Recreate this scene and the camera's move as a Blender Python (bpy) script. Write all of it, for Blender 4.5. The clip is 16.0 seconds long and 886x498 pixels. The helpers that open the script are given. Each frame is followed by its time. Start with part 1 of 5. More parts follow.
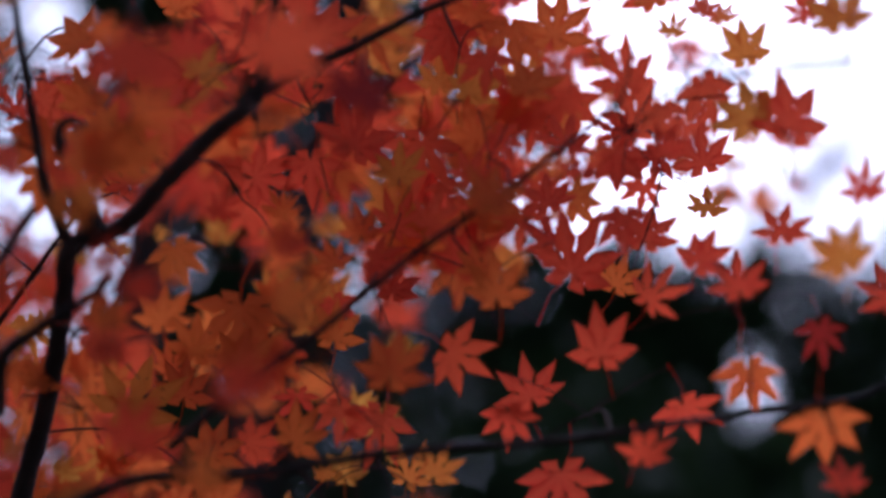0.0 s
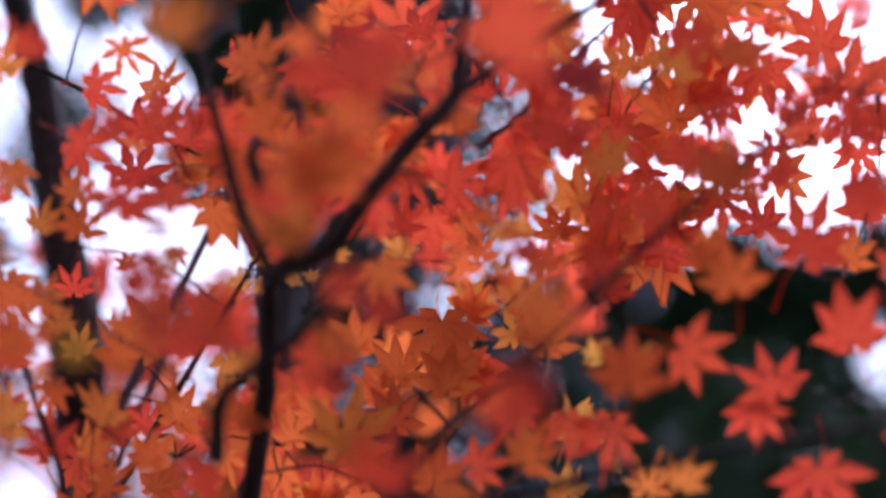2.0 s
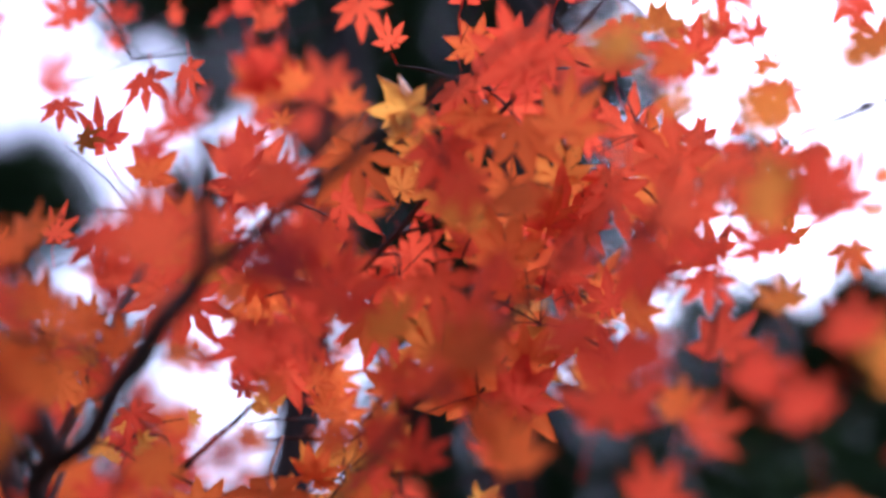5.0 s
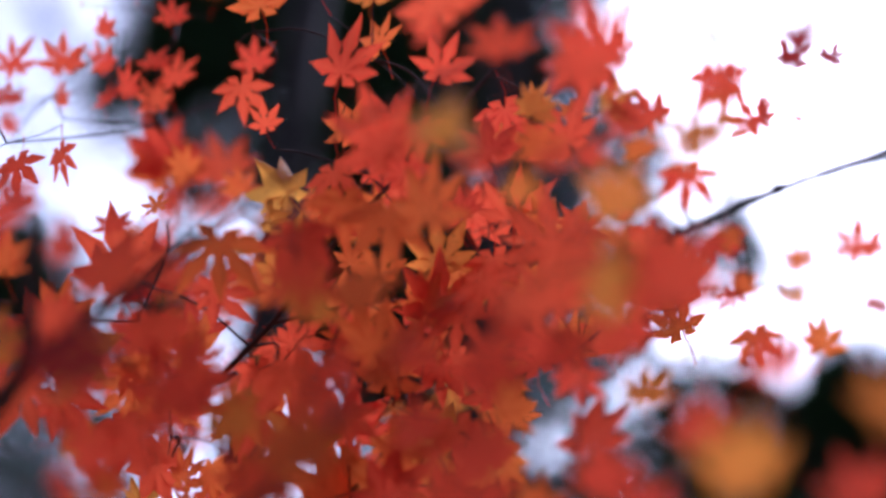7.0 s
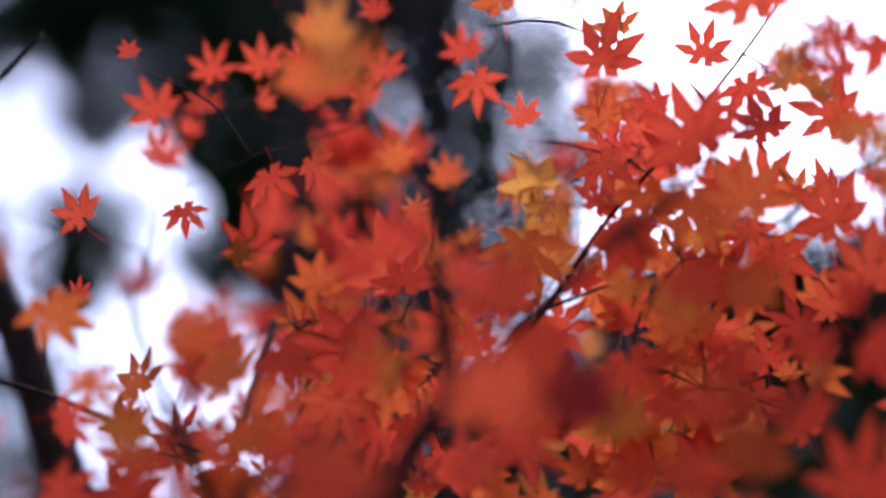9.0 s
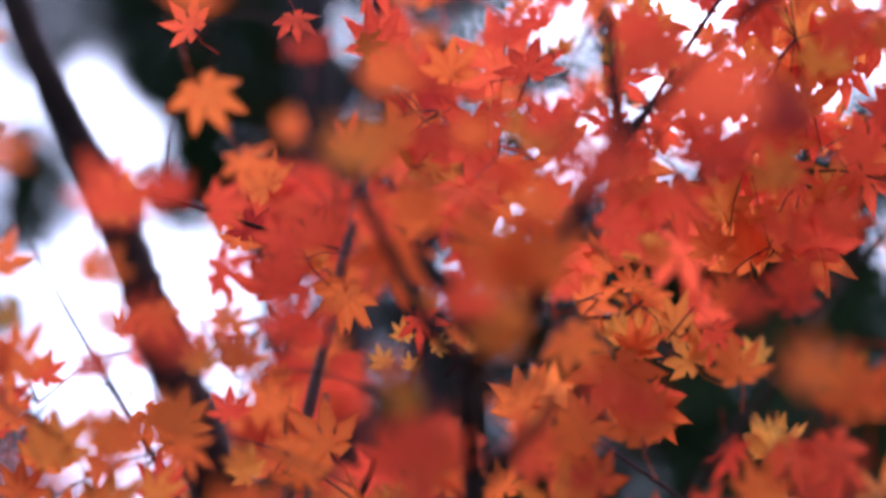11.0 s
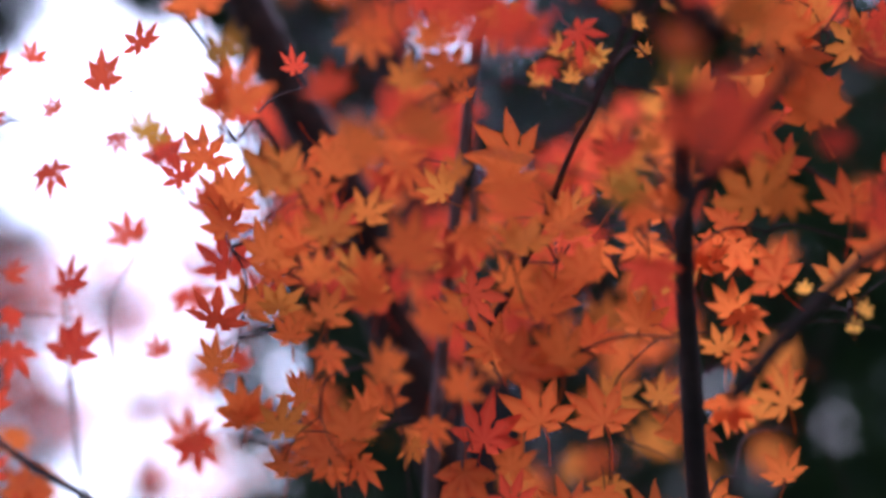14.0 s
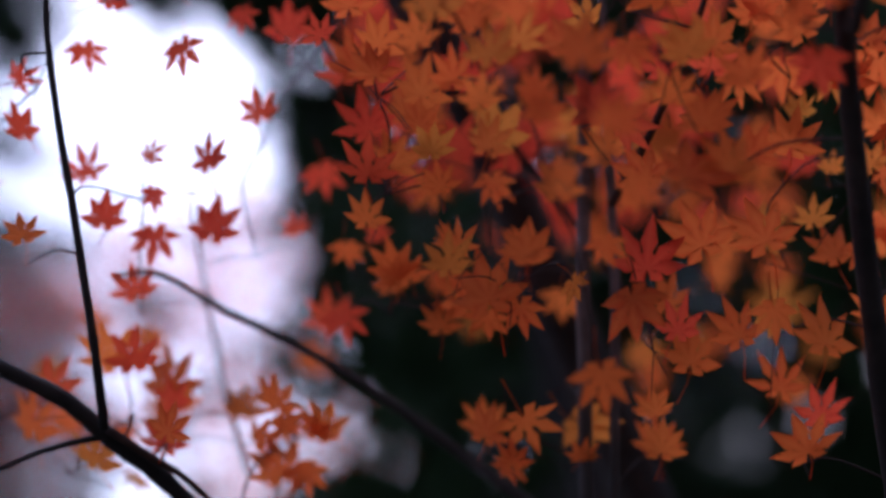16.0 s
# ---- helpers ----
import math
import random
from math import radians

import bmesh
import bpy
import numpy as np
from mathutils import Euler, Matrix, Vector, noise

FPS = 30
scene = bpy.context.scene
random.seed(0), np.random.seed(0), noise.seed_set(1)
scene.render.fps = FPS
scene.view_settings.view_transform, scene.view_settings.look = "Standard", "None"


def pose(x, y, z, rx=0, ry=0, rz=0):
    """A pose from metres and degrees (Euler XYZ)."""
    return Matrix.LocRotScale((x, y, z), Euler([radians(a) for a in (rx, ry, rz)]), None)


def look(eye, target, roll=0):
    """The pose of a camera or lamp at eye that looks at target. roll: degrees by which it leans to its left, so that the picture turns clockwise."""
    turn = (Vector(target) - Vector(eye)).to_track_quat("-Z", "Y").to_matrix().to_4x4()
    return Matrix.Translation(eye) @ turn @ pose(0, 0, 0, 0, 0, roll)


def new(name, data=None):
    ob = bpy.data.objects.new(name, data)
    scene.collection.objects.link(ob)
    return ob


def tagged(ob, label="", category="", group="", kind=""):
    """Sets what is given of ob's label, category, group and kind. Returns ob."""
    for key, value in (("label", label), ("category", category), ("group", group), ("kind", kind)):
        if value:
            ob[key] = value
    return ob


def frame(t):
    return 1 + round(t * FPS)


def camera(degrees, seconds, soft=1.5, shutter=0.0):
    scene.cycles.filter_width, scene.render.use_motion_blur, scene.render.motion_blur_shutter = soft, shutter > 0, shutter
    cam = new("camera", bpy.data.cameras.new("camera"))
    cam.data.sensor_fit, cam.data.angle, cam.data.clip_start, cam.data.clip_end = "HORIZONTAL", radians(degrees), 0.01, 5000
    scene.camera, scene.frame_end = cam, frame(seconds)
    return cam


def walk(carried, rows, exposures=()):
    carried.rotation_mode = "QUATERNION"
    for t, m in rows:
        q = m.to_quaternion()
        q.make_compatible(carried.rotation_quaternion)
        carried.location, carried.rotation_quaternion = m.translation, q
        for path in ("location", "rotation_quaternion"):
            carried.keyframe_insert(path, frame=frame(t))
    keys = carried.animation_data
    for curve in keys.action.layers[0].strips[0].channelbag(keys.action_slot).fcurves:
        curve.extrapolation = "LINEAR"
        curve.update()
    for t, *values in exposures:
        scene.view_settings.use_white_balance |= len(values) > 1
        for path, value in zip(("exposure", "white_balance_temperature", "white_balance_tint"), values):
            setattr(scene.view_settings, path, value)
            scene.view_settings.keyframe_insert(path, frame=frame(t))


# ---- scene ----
cam = camera(38.0, 16.0, soft=3.2)
cam.data.dof.use_dof = True
cam.data.dof.focus_distance = 0.925
cam.data.dof.aperture_fstop = 1.15
PATH = [
    (0.00, (0.0000, 0.0000, 1.5000), (-0.0289, 0.9140, 1.9048), 8.56),
    (0.50, (-0.0318, -0.0003, 1.4765), (-0.0722, 0.9146, 1.8782), 6.33),
    (1.00, (-0.0795, 0.0147, 1.4561), (-0.1393, 0.9258, 1.8640), 4.44),
    (1.50, (-0.1073, 0.0327, 1.4675), (-0.1883, 0.9416, 1.8766), 3.56),
    (2.00, (-0.0854, 0.0536, 1.5118), (-0.1812, 0.9638, 1.9148), 4.58),
    (2.50, (-0.0288, 0.0644, 1.5730), (-0.1525, 0.9728, 1.9724), 6.54),
    (3.00, (0.0211, 0.0817, 1.6390), (-0.1294, 0.9938, 2.0204), 7.60),
    (3.20, (0.0333, 0.0907, 1.6748), (-0.1259, 1.0113, 2.0313), 7.49),
    (5.30, (0.1616, 0.1210, 1.6144), (-0.0676, 0.9850, 2.0627), 4.32),
    (5.50, (0.1775, 0.1310, 1.6171), (-0.0547, 0.9886, 2.0760), 4.77),
    (6.00, (0.2130, 0.1497, 1.6201), (-0.0148, 1.0011, 2.0926), 5.57),
    (6.50, (0.2330, 0.1607, 1.6312), (0.0092, 1.0122, 2.1053), 5.54),
    (7.00, (0.2158, 0.1575, 1.6455), (-0.0067, 1.0037, 2.1297), 4.25),
    (7.50, (0.1772, 0.1428, 1.6592), (-0.0458, 0.9814, 2.1563), 2.48),
    (8.00, (0.1092, 0.0987, 1.6805), (-0.0932, 0.9562, 2.1536), -0.01),
    (8.50, (0.0092, 0.0717, 1.6825), (-0.1443, 0.9502, 2.1349), -2.05),
    (9.00, (-0.0602, 0.0522, 1.6850), (-0.1841, 0.9512, 2.1049), -4.12),
    (9.50, (-0.0940, 0.0470, 1.6829), (-0.2114, 0.9589, 2.0762), -5.31),
    (9.70, (-0.1069, 0.0451, 1.6788), (-0.2202, 0.9605, 2.0652), -5.87),
    (11.80, (-0.2433, 0.0620, 1.5510), (-0.3047, 0.9925, 1.9120), -8.74),
    (12.00, (-0.2457, 0.0577, 1.5463), (-0.3054, 0.9920, 1.8978), -8.97),
    (12.50, (-0.2596, 0.0526, 1.5286), (-0.3275, 0.9995, 1.8429), -9.40),
    (13.00, (-0.2960, 0.0403, 1.5396), (-0.3597, 0.9998, 1.8142), -10.45),
    (13.50, (-0.3298, 0.0269, 1.5714), (-0.4083, 0.9973, 1.7999), -11.69),
    (14.00, (-0.3689, 0.0210, 1.5707), (-0.4457, 0.9964, 1.7774), -13.20),
    (14.50, (-0.4002, 0.0162, 1.5623), (-0.4836, 0.9943, 1.7528), -14.24),
    (15.00, (-0.4371, 0.0186, 1.5353), (-0.5242, 0.9934, 1.7405), -15.59),
    (15.50, (-0.4717, 0.0252, 1.5067), (-0.5552, 0.9999, 1.7142), -16.79),
    (16.00, (-0.5002, 0.0313, 1.4854), (-0.5844, 1.0049, 1.6972), -17.57),
]
walk(cam, [(t, look(eye, target, roll)) for t, eye, target, roll in PATH],
     [(0.0, -0.02, 5050, 28), (1.5, 0.88, 5050, 28), (3.0, 1.26, 5050, 28), (5.5, 1.10, 5050, 28), (6.5, 0.80, 5050, 28), (8.0, 0.52, 5050, 28), (9.5, 0.78, 5050, 28), (12.0, 1.55, 5050, 28), (14.0, 1.27, 5050, 28), (16.0, 0.28, 5050, 28)])

# ---- world and light ----
world = bpy.data.worlds.new("overcast_sky")
scene.world = world
world.use_nodes = True
wn = world.node_tree
sky = wn.nodes.new("ShaderNodeTexSky")
sky.sky_type = "NISHITA"
sky.sun_disc = False
sky.sun_elevation = radians(38)
sky.sun_rotation = radians(0)
sky.air_density, sky.dust_density, sky.ozone_density = 1.0, 3.0, 1.2
soft_sky = wn.nodes.new("ShaderNodeHueSaturation")
soft_sky.inputs["Saturation"].default_value = 0.34
wn.links.new(sky.outputs[0], soft_sky.inputs["Color"])
wn.links.new(soft_sky.outputs[0], wn.nodes["Background"].inputs["Color"])
wn.nodes["Background"].inputs["Strength"].default_value = 0.105

sun_data = bpy.data.lights.new("sun", "SUN")
sun_data.energy, sun_data.angle, sun_data.color = 2.4, radians(40), (1.0, 0.96, 0.92)
sun = new("sun", sun_data)
sun.matrix_world = look((1.0, 7, 8), (0, 1, 1.5))


# ---- materials ----
def nodes_of(name):
    m = bpy.data.materials.new(name)
    m.use_nodes = True
    nt = m.node_tree
    return m, nt, nt.nodes["Principled BSDF"]


def ramp(nt, stops, source):
    r = nt.nodes.new("ShaderNodeValToRGB")
    while len(r.color_ramp.elements) < len(stops):
        r.color_ramp.elements.new(0.5)
    for e, (p, c) in zip(r.color_ramp.elements, stops):
        e.position, e.color = p, (*c, 1)
    nt.links.new(source, r.inputs[0])
    return r.outputs[0]


def noise_of(nt, scale, detail=4, rough=0.55):
    co = nt.nodes.new("ShaderNodeTexCoord")
    n = nt.nodes.new("ShaderNodeTexNoise")
    n.inputs["Scale"].default_value, n.inputs["Detail"].default_value, n.inputs["Roughness"].default_value = scale, detail, rough
    nt.links.new(co.outputs["Object"], n.inputs["Vector"])
    return n.outputs["Fac"]


def mixed(nt, a, b, fac, mode="MIX"):
    m = nt.nodes.new("ShaderNodeMix")
    m.data_type, m.blend_type = "RGBA", mode
    for sock, v in ((m.inputs[6], a), (m.inputs[7], b), (m.inputs[0], fac)):
        if hasattr(v, "links"):
            nt.links.new(v, sock)
        else:
            sock.default_value = v if isinstance(v, (int, float)) else (*v, 1)
    return m.outputs[2]


def leaf_material(name, low, mid, high, glow=0.62, island=False):
    """Thin leaf: coloured blade with grain, blotches and light passing through it."""
    m, nt, b = nodes_of(name)
    if island:
        rnd = nt.nodes.new("ShaderNodeNewGeometry").outputs["Random Per Island"]
    else:
        rnd = nt.nodes.new("ShaderNodeObjectInfo").outputs["Random"]
    col = ramp(nt, ((0.0, low), (0.5, mid), (1.0, high)), rnd)
    blotch = noise_of(nt, 45 if island else 1.7, 5)
    fac = ramp(nt, ((0.38, (0, 0, 0)), (0.72, (1, 1, 1))), blotch)
    col = mixed(nt, col, tuple(0.55 * a + 0.45 * h for a, h in zip(mid, high)), fac)
    vein = nt.nodes.new("ShaderNodeAttribute")
    vein.attribute_name = "vein"
    pale = tuple(min(1.0, 1.25 * c + 0.03) for c in high)
    dim = nt.nodes.new("ShaderNodeMath")
    dim.operation = "MULTIPLY"
    dim.inputs[1].default_value = 0.35
    nt.links.new(vein.outputs["Fac"], dim.inputs[0])
    col = mixed(nt, col, pale, dim.outputs[0])
    speck = ramp(nt, ((0.66, (0, 0, 0)), (0.72, (1, 1, 1))), noise_of(nt, 160 if island else 9, 3))
    col = mixed(nt, col, (0.09, 0.035, 0.015), mixed(nt, (0, 0, 0), speck, 0.6))
    nt.links.new(col, b.inputs["Base Color"])
    b.inputs["Roughness"].default_value = 0.55
    b.inputs["Specular IOR Level"].default_value = 0.12 if island else 0.3
    tr = nt.nodes.new("ShaderNodeBsdfTranslucent")
    nt.links.new(col, tr.inputs["Color"])
    mx = nt.nodes.new("ShaderNodeMixShader")
    mx.inputs[0].default_value = glow
    nt.links.new(b.outputs[0], mx.inputs[1])
    nt.links.new(tr.outputs[0], mx.inputs[2])
    nt.links.new(mx.outputs[0], nt.nodes["Material Output"].inputs["Surface"])
    return m


def bark_material(name, dark, light, scale):
    m, nt, b = nodes_of(name)
    n = noise_of(nt, scale, 6, 0.65)
    col = ramp(nt, ((0.3, dark), (0.62, light)), n)
    big = noise_of(nt, scale * 0.13, 3)
    col = mixed(nt, col, tuple(0.6 * c for c in dark), ramp(nt, ((0.45, (0, 0, 0)), (0.65, (1, 1, 1))), big))
    nt.links.new(col, b.inputs["Base Color"])
    b.inputs["Roughness"].default_value = 0.85
    bump = nt.nodes.new("ShaderNodeBump")
    bump.inputs["Strength"].default_value, bump.inputs["Distance"].default_value = 0.6, 0.004
    nt.links.new(n, bump.inputs["Height"])
    nt.links.new(bump.outputs[0], b.inputs["Normal"])
    return m


LEAF = {
    "r": leaf_material("maple_red", (0.66, 0.038, 0.020), (0.76, 0.066, 0.024), (0.80, 0.115, 0.030)),
    "o": leaf_material("maple_orange", (0.70, 0.085, 0.016), (0.77, 0.135, 0.020), (0.80, 0.20, 0.026)),
    "a": leaf_material("maple_amber", (0.64, 0.15, 0.020), (0.70, 0.20, 0.024), (0.73, 0.26, 0.03)),
    "y": leaf_material("maple_yellow", (0.80, 0.25, 0.030), (0.81, 0.31, 0.038), (0.80, 0.40, 0.055)),
    "g": leaf_material("maple_green_gold", (0.34, 0.19, 0.02), (0.44, 0.22, 0.02), (0.52, 0.24, 0.02)),
    # darker copy of the red: the shade of backlit leaves put into the colour
    "d": leaf_material("maple_red_backlit", (0.30, 0.014, 0.012), (0.40, 0.022, 0.014), (0.48, 0.034, 0.018), 0.35),
}
PINK = leaf_material("far_maple", (0.62, 0.09, 0.06), (0.72, 0.14, 0.09), (0.70, 0.20, 0.12), 0.6, True)
EVERGREEN = leaf_material("evergreen_leaf", (0.014, 0.030, 0.010), (0.022, 0.045, 0.014), (0.035, 0.065, 0.02), 0.15, True)
BARK = bark_material("maple_bark", (0.020, 0.012, 0.010), (0.060, 0.038, 0.030), 60)
TWIG = bark_material("twig_bark", (0.035, 0.014, 0.010), (0.09, 0.04, 0.028), 90)
PALE = bark_material("pale_bark", (0.10, 0.075, 0.07), (0.26, 0.20, 0.19), 40)
TRUNK = bark_material("old_trunk_bark", (0.012, 0.008, 0.007), (0.045, 0.030, 0.025), 14)


def ground_material():
    m, nt, b = nodes_of("leaf_litter_ground")
    col = ramp(nt, ((0.3, (0.018, 0.014, 0.009)), (0.55, (0.035, 0.032, 0.014)), (0.75, (0.07, 0.035, 0.015))), noise_of(nt, 3.0, 8, 0.7))
    nt.links.new(col, b.inputs["Base Color"])
    b.inputs["Roughness"].default_value = 0.95
    return m


# ---- helpers for shapes ----
def part(name, bm, material, parent, label=""):
    me = bpy.data.meshes.new(name)
    bm.to_mesh(me)
    bm.free()
    me.materials.append(material)
    ob = new(name, me)
    ob.parent = parent
    return tagged(ob, label)


def thing(name, label, category, place=(0, 0, 0), group=""):
    ob = new(name)
    ob.location = place
    ob.empty_display_size = 0.1
    return tagged(ob, label, category, group)


def smooth_line(points, steps=5):
    """Catmull-Rom through the given points; each is (x, y, z, radius)."""
    p = [Vector(q) for q in points]
    p = [2 * p[0] - p[1]] + p + [2 * p[-1] - p[-2]]
    line = []
    for a, b, c, d in zip(p, p[1:], p[2:], p[3:]):
        for k in range(steps):
            u = k / steps
            line.append(0.5 * ((2 * b) + (c - a) * u + (2 * a - 5 * b + 4 * c - d) * u * u + (3 * b - a - 3 * c + d) * u ** 3))
    return line + [p[-2]]


def tube(bm, points, sides=8, knots=0.12, steps=5, seed=0):
    """A tapering, slightly knotted limb."""
    line = smooth_line(points, steps)
    rings = []
    for k, q in enumerate(line):
        a, b = line[max(k - 1, 0)], line[min(k + 1, len(line) - 1)]
        way = Vector(b[:3]) - Vector(a[:3])
        turn = way.to_track_quat("Z", "Y")
        r = max(q[3], 0.0003)
        ring = []
        for s in range(sides):
            ang = 2 * math.pi * s / sides
            w = r * (1 + knots * noise.noise(Vector((k * 0.9 + seed, s * 1.7, seed * 3.1))))
            ring.append(bm.verts.new(Vector(q[:3]) + turn @ Vector((w * math.cos(ang), w * math.sin(ang), 0))))
        rings.append(ring)
    for r0, r1 in zip(rings, rings[1:]):
        for s in range(sides):
            f = bm.faces.new((r0[s], r0[(s + 1) % sides], r1[(s + 1) % sides], r1[s]))
            f.smooth = True
    bm.faces.new(list(reversed(rings[0])))
    bm.faces.new(rings[-1])


def maple_leaf(name, rng, lobes=7, width=1.0, droop=0.18, fold=0.12, curl=0.0, teeth=True, stalk=0.9):
    """One palmate leaf, longest lobe 1 long along +y, stalk joint at the origin, upper side +z."""
    if lobes == 7:
        spec = ((0, 1.06), (40, 0.98), (-40, 0.98), (82, 0.76), (-82, 0.76), (128, 0.40), (-128, 0.40))
    else:
        spec = ((0, 1.0), (46, 0.9), (-46, 0.9), (98, 0.62), (-98, 0.62))
    spec = sorted((a + rng.uniform(-5, 5), l * rng.uniform(0.88, 1.1)) for a, l in spec)
    bm = bmesh.new()
    vein = bm.verts.layers.float.new("vein")

    def vert(x, y, mid):
        r = math.hypot(x, y)
        z = -droop * r * r + (fold * 0.5 if mid else 0.0) * r + curl * math.sin(2.2 * r + 3 * math.atan2(x, y)) * r * 0.35
        v = bm.verts.new((x, y, z))
        v[vein] = 1.0 if mid else 0.0
        return v

    centre = vert(0, 0, True)
    profile = ((0.32, 0.10), (0.48, 0.158), (0.62, 0.132), (0.78, 0.076), (0.91, 0.028))
    sides = []
    for a, length in spec:
        d, n = (math.sin(radians(a)), math.cos(radians(a))), (math.cos(radians(a)), -math.sin(radians(a)))
        bend = rng.uniform(-0.06, 0.06)
        row = []
        for k, (u, w) in enumerate(profile):
            w *= width * (0.75 + 0.25 * length)
            tooth = 1.16 if teeth and k % 2 else 1.0
            c = [d[i] * u * length + n[i] * bend * u * u for i in (0, 1)]
            row.append((vert(c[0], c[1], True),
                        vert(c[0] - n[0] * w * tooth, c[1] - n[1] * w * tooth, False),
                        vert(c[0] + n[0] * w * tooth, c[1] + n[1] * w * tooth, False)))
        c = [d[i] * length + n[i] * bend for i in (0, 1)]
        tip = vert(c[0], c[1], True)
        sides.append((a, length, row, tip))
    for a, length, row, tip in sides:
        for r0, r1 in zip(row, row[1:]):
            bm.faces.new((r0[1], r0[0], r1[0], r1[1]))
            bm.faces.new((r0[0], r0[2], r1[2], r1[0]))
        bm.faces.new((row[-1][1], row[-1][0], tip))
        bm.faces.new((row[-1][0], row[-1][2], tip))
        bm.faces.new((centre, row[0][0], row[0][1]))
        bm.faces.new((centre, row[0][2], row[0][0]))
    for s0, s1 in zip(sides, sides[1:]):
        mid = radians((s0[0] + s1[0]) / 2)
        r = 0.30 * (s0[1] + s1[1]) / 2 * width ** 0.5
        v = vert(math.sin(mid) * r, math.cos(mid) * r, False)
        bm.faces.new((centre, s0[2][0][2], v))
        bm.faces.new((centre, v, s1[2][0][1]))
    # stalk
    pts = [Vector((0, 0, 0)), Vector((rng.uniform(-0.1, 0.1), -0.45 * stalk, -0.10)), Vector((rng.uniform(-0.2, 0.2), -stalk, -0.22))]
    rings = []
    for q, r in zip(pts, (0.014, 0.012, 0.02)):
        ring = [bm.verts.new(q + Vector((r * math.cos(t), 0, r * math.sin(t)))) for t in (0.5, 2.6, 4.7)]
        for v in ring:
            v[vein] = 0.0
        rings.append(ring)
    for r0, r1 in zip(rings, rings[1:]):
        for s in range(3):
            bm.faces.new((r0[s], r0[(s + 1) % 3], r1[(s + 1) % 3], r1[s]))
    bmesh.ops.recalc_face_normals(bm, faces=bm.faces)
    me = bpy.data.meshes.new(name)
    bm.to_mesh(me)
    bm.free()
    for p in me.polygons:
        p.use_smooth = True
    return me


leaf_rng = random.Random(11)
SHAPES = {
    "s": dict(width=0.92, droop=0.15), "t": dict(width=0.80, droop=0.30, curl=0.3), "w": dict(width=1.1, droop=0.12),
    "n": dict(width=0.72, droop=0.22, curl=0.2), "c": dict(width=1.15, droop=0.45, curl=1.6, fold=0.3),
    "f": dict(lobes=5, width=1.15, droop=0.2),
}
BLADES = {(tone, shape): maple_leaf("maple_leaf", leaf_rng, **spec) for shape, spec in SHAPES.items() for tone in LEAF}
for (tone, shape), me in BLADES.items():
    me.materials.append(LEAF[tone])


def leaf(parent, tone, shape, x, y, z, size, spin, lean=0, turn=0):
    """A leaf of the given span on a branch; spin: degrees by which its long lobe turns clockwise from straight up, seen from the path."""
    ob = new("leaf", BLADES[tone, shape])
    ob.parent = parent
    ob.matrix_basis = pose(x, y, z, 20, 0, 0) @ pose(0, 0, 0, 0, spin, 0) @ pose(0, 0, 0, 90 + lean, 0, 0) @ pose(0, 0, 0, 0, turn, 0) @ Matrix.Scale(size * 0.60, 4)
    return ob


# ---- ground ----
bm = bmesh.new()
N = 60
grid = [[bm.verts.new((1200 * math.copysign(abs(i / N * 2 - 1) ** 3, i / N * 2 - 1), 1200 * math.copysign(abs(j / N * 2 - 1) ** 3, j / N * 2 - 1),
                       0.0)) for j in range(N + 1)] for i in range(N + 1)]
for row in grid:
    for v in row:
        if max(abs(v.co.x), abs(v.co.y)) < 60:
            v.co.z = 0.12 * noise.noise(v.co * 0.3)
for i in range(N):
    for j in range(N):
        bm.faces.new((grid[i][j], grid[i + 1][j], grid[i + 1][j + 1], grid[i][j + 1]))
tagged(part("ground", bm, ground_material(), None, "dark woodland floor covered with leaf litter"), category="ground", kind="structure")


# ---- how open the crowns behind stand: x from and to, z from and to, share of sky; a later one lies over an earlier one ----
CLEARINGS = [
    (-3.15, -0.15, 4.05, 6.80, 0.44),
    (-2.40, -1.65, 5.55, 6.80, 0.11),
    (-3.15, -1.90, 4.05, 5.55, 0.78),
    (-3.15, -2.90, 5.55, 6.80, 0.78),
    (-0.40, 0.35, 4.05, 6.30, 0.78),
    (0.35, 3.60, 4.05, 4.55, 0.89),
    (-4.40, -3.15, 4.05, 4.80, 0.50),
    (-4.40, -1.65, 1.80, 4.05, 0.94),
    (-1.90, -1.40, 1.80, 3.80, 0.83),
    (-1.65, -0.65, 3.80, 4.05, 0.56),
    (-0.65, 3.60, 3.80, 4.05, 0.67),
    (-1.40, 1.35, 3.55, 3.80, 0.44),
    (-1.40, 3.60, 1.30, 3.55, 0.06),
    (1.35, 3.60, 3.55, 3.80, 0.00),
    (-4.40, -2.15, 1.30, 1.80, 1.00),
    (-2.15, -1.15, 1.30, 1.80, 0.44),
    (-1.40, 0.60, 3.30, 3.55, 0.22),
]
OPENNESS = [[1.0] * 32 for _ in range(22)]
for x0, x1, z0, z1, share in CLEARINGS:
    for i in range(round((6.8 - z1) / 0.25), round((6.8 - z0) / 0.25)):
        for j in range(round((x0 + 4.4) / 0.25), round((x1 + 4.4) / 0.25)):
            OPENNESS[i][j] = share


# ---- trees behind and around ----
def openness(x, z):
    """The share of sky in the crowns at a place, from 0 to 1."""
    u, v = min(max((x + 4.4) / 0.25 - 0.5, 0), 30.99), min(max((6.8 - z) / 0.25 - 0.5, 0), 20.99)
    i, j = int(v), int(u)
    u, v = u - j, v - i
    a, b, c, d = (OPENNESS[m][n] for m, n in ((i, j), (i, j + 1), (i + 1, j), (i + 1, j + 1)))
    return (a * (1 - u) + b * u) * (1 - v) + (c * (1 - u) + d * u) * v


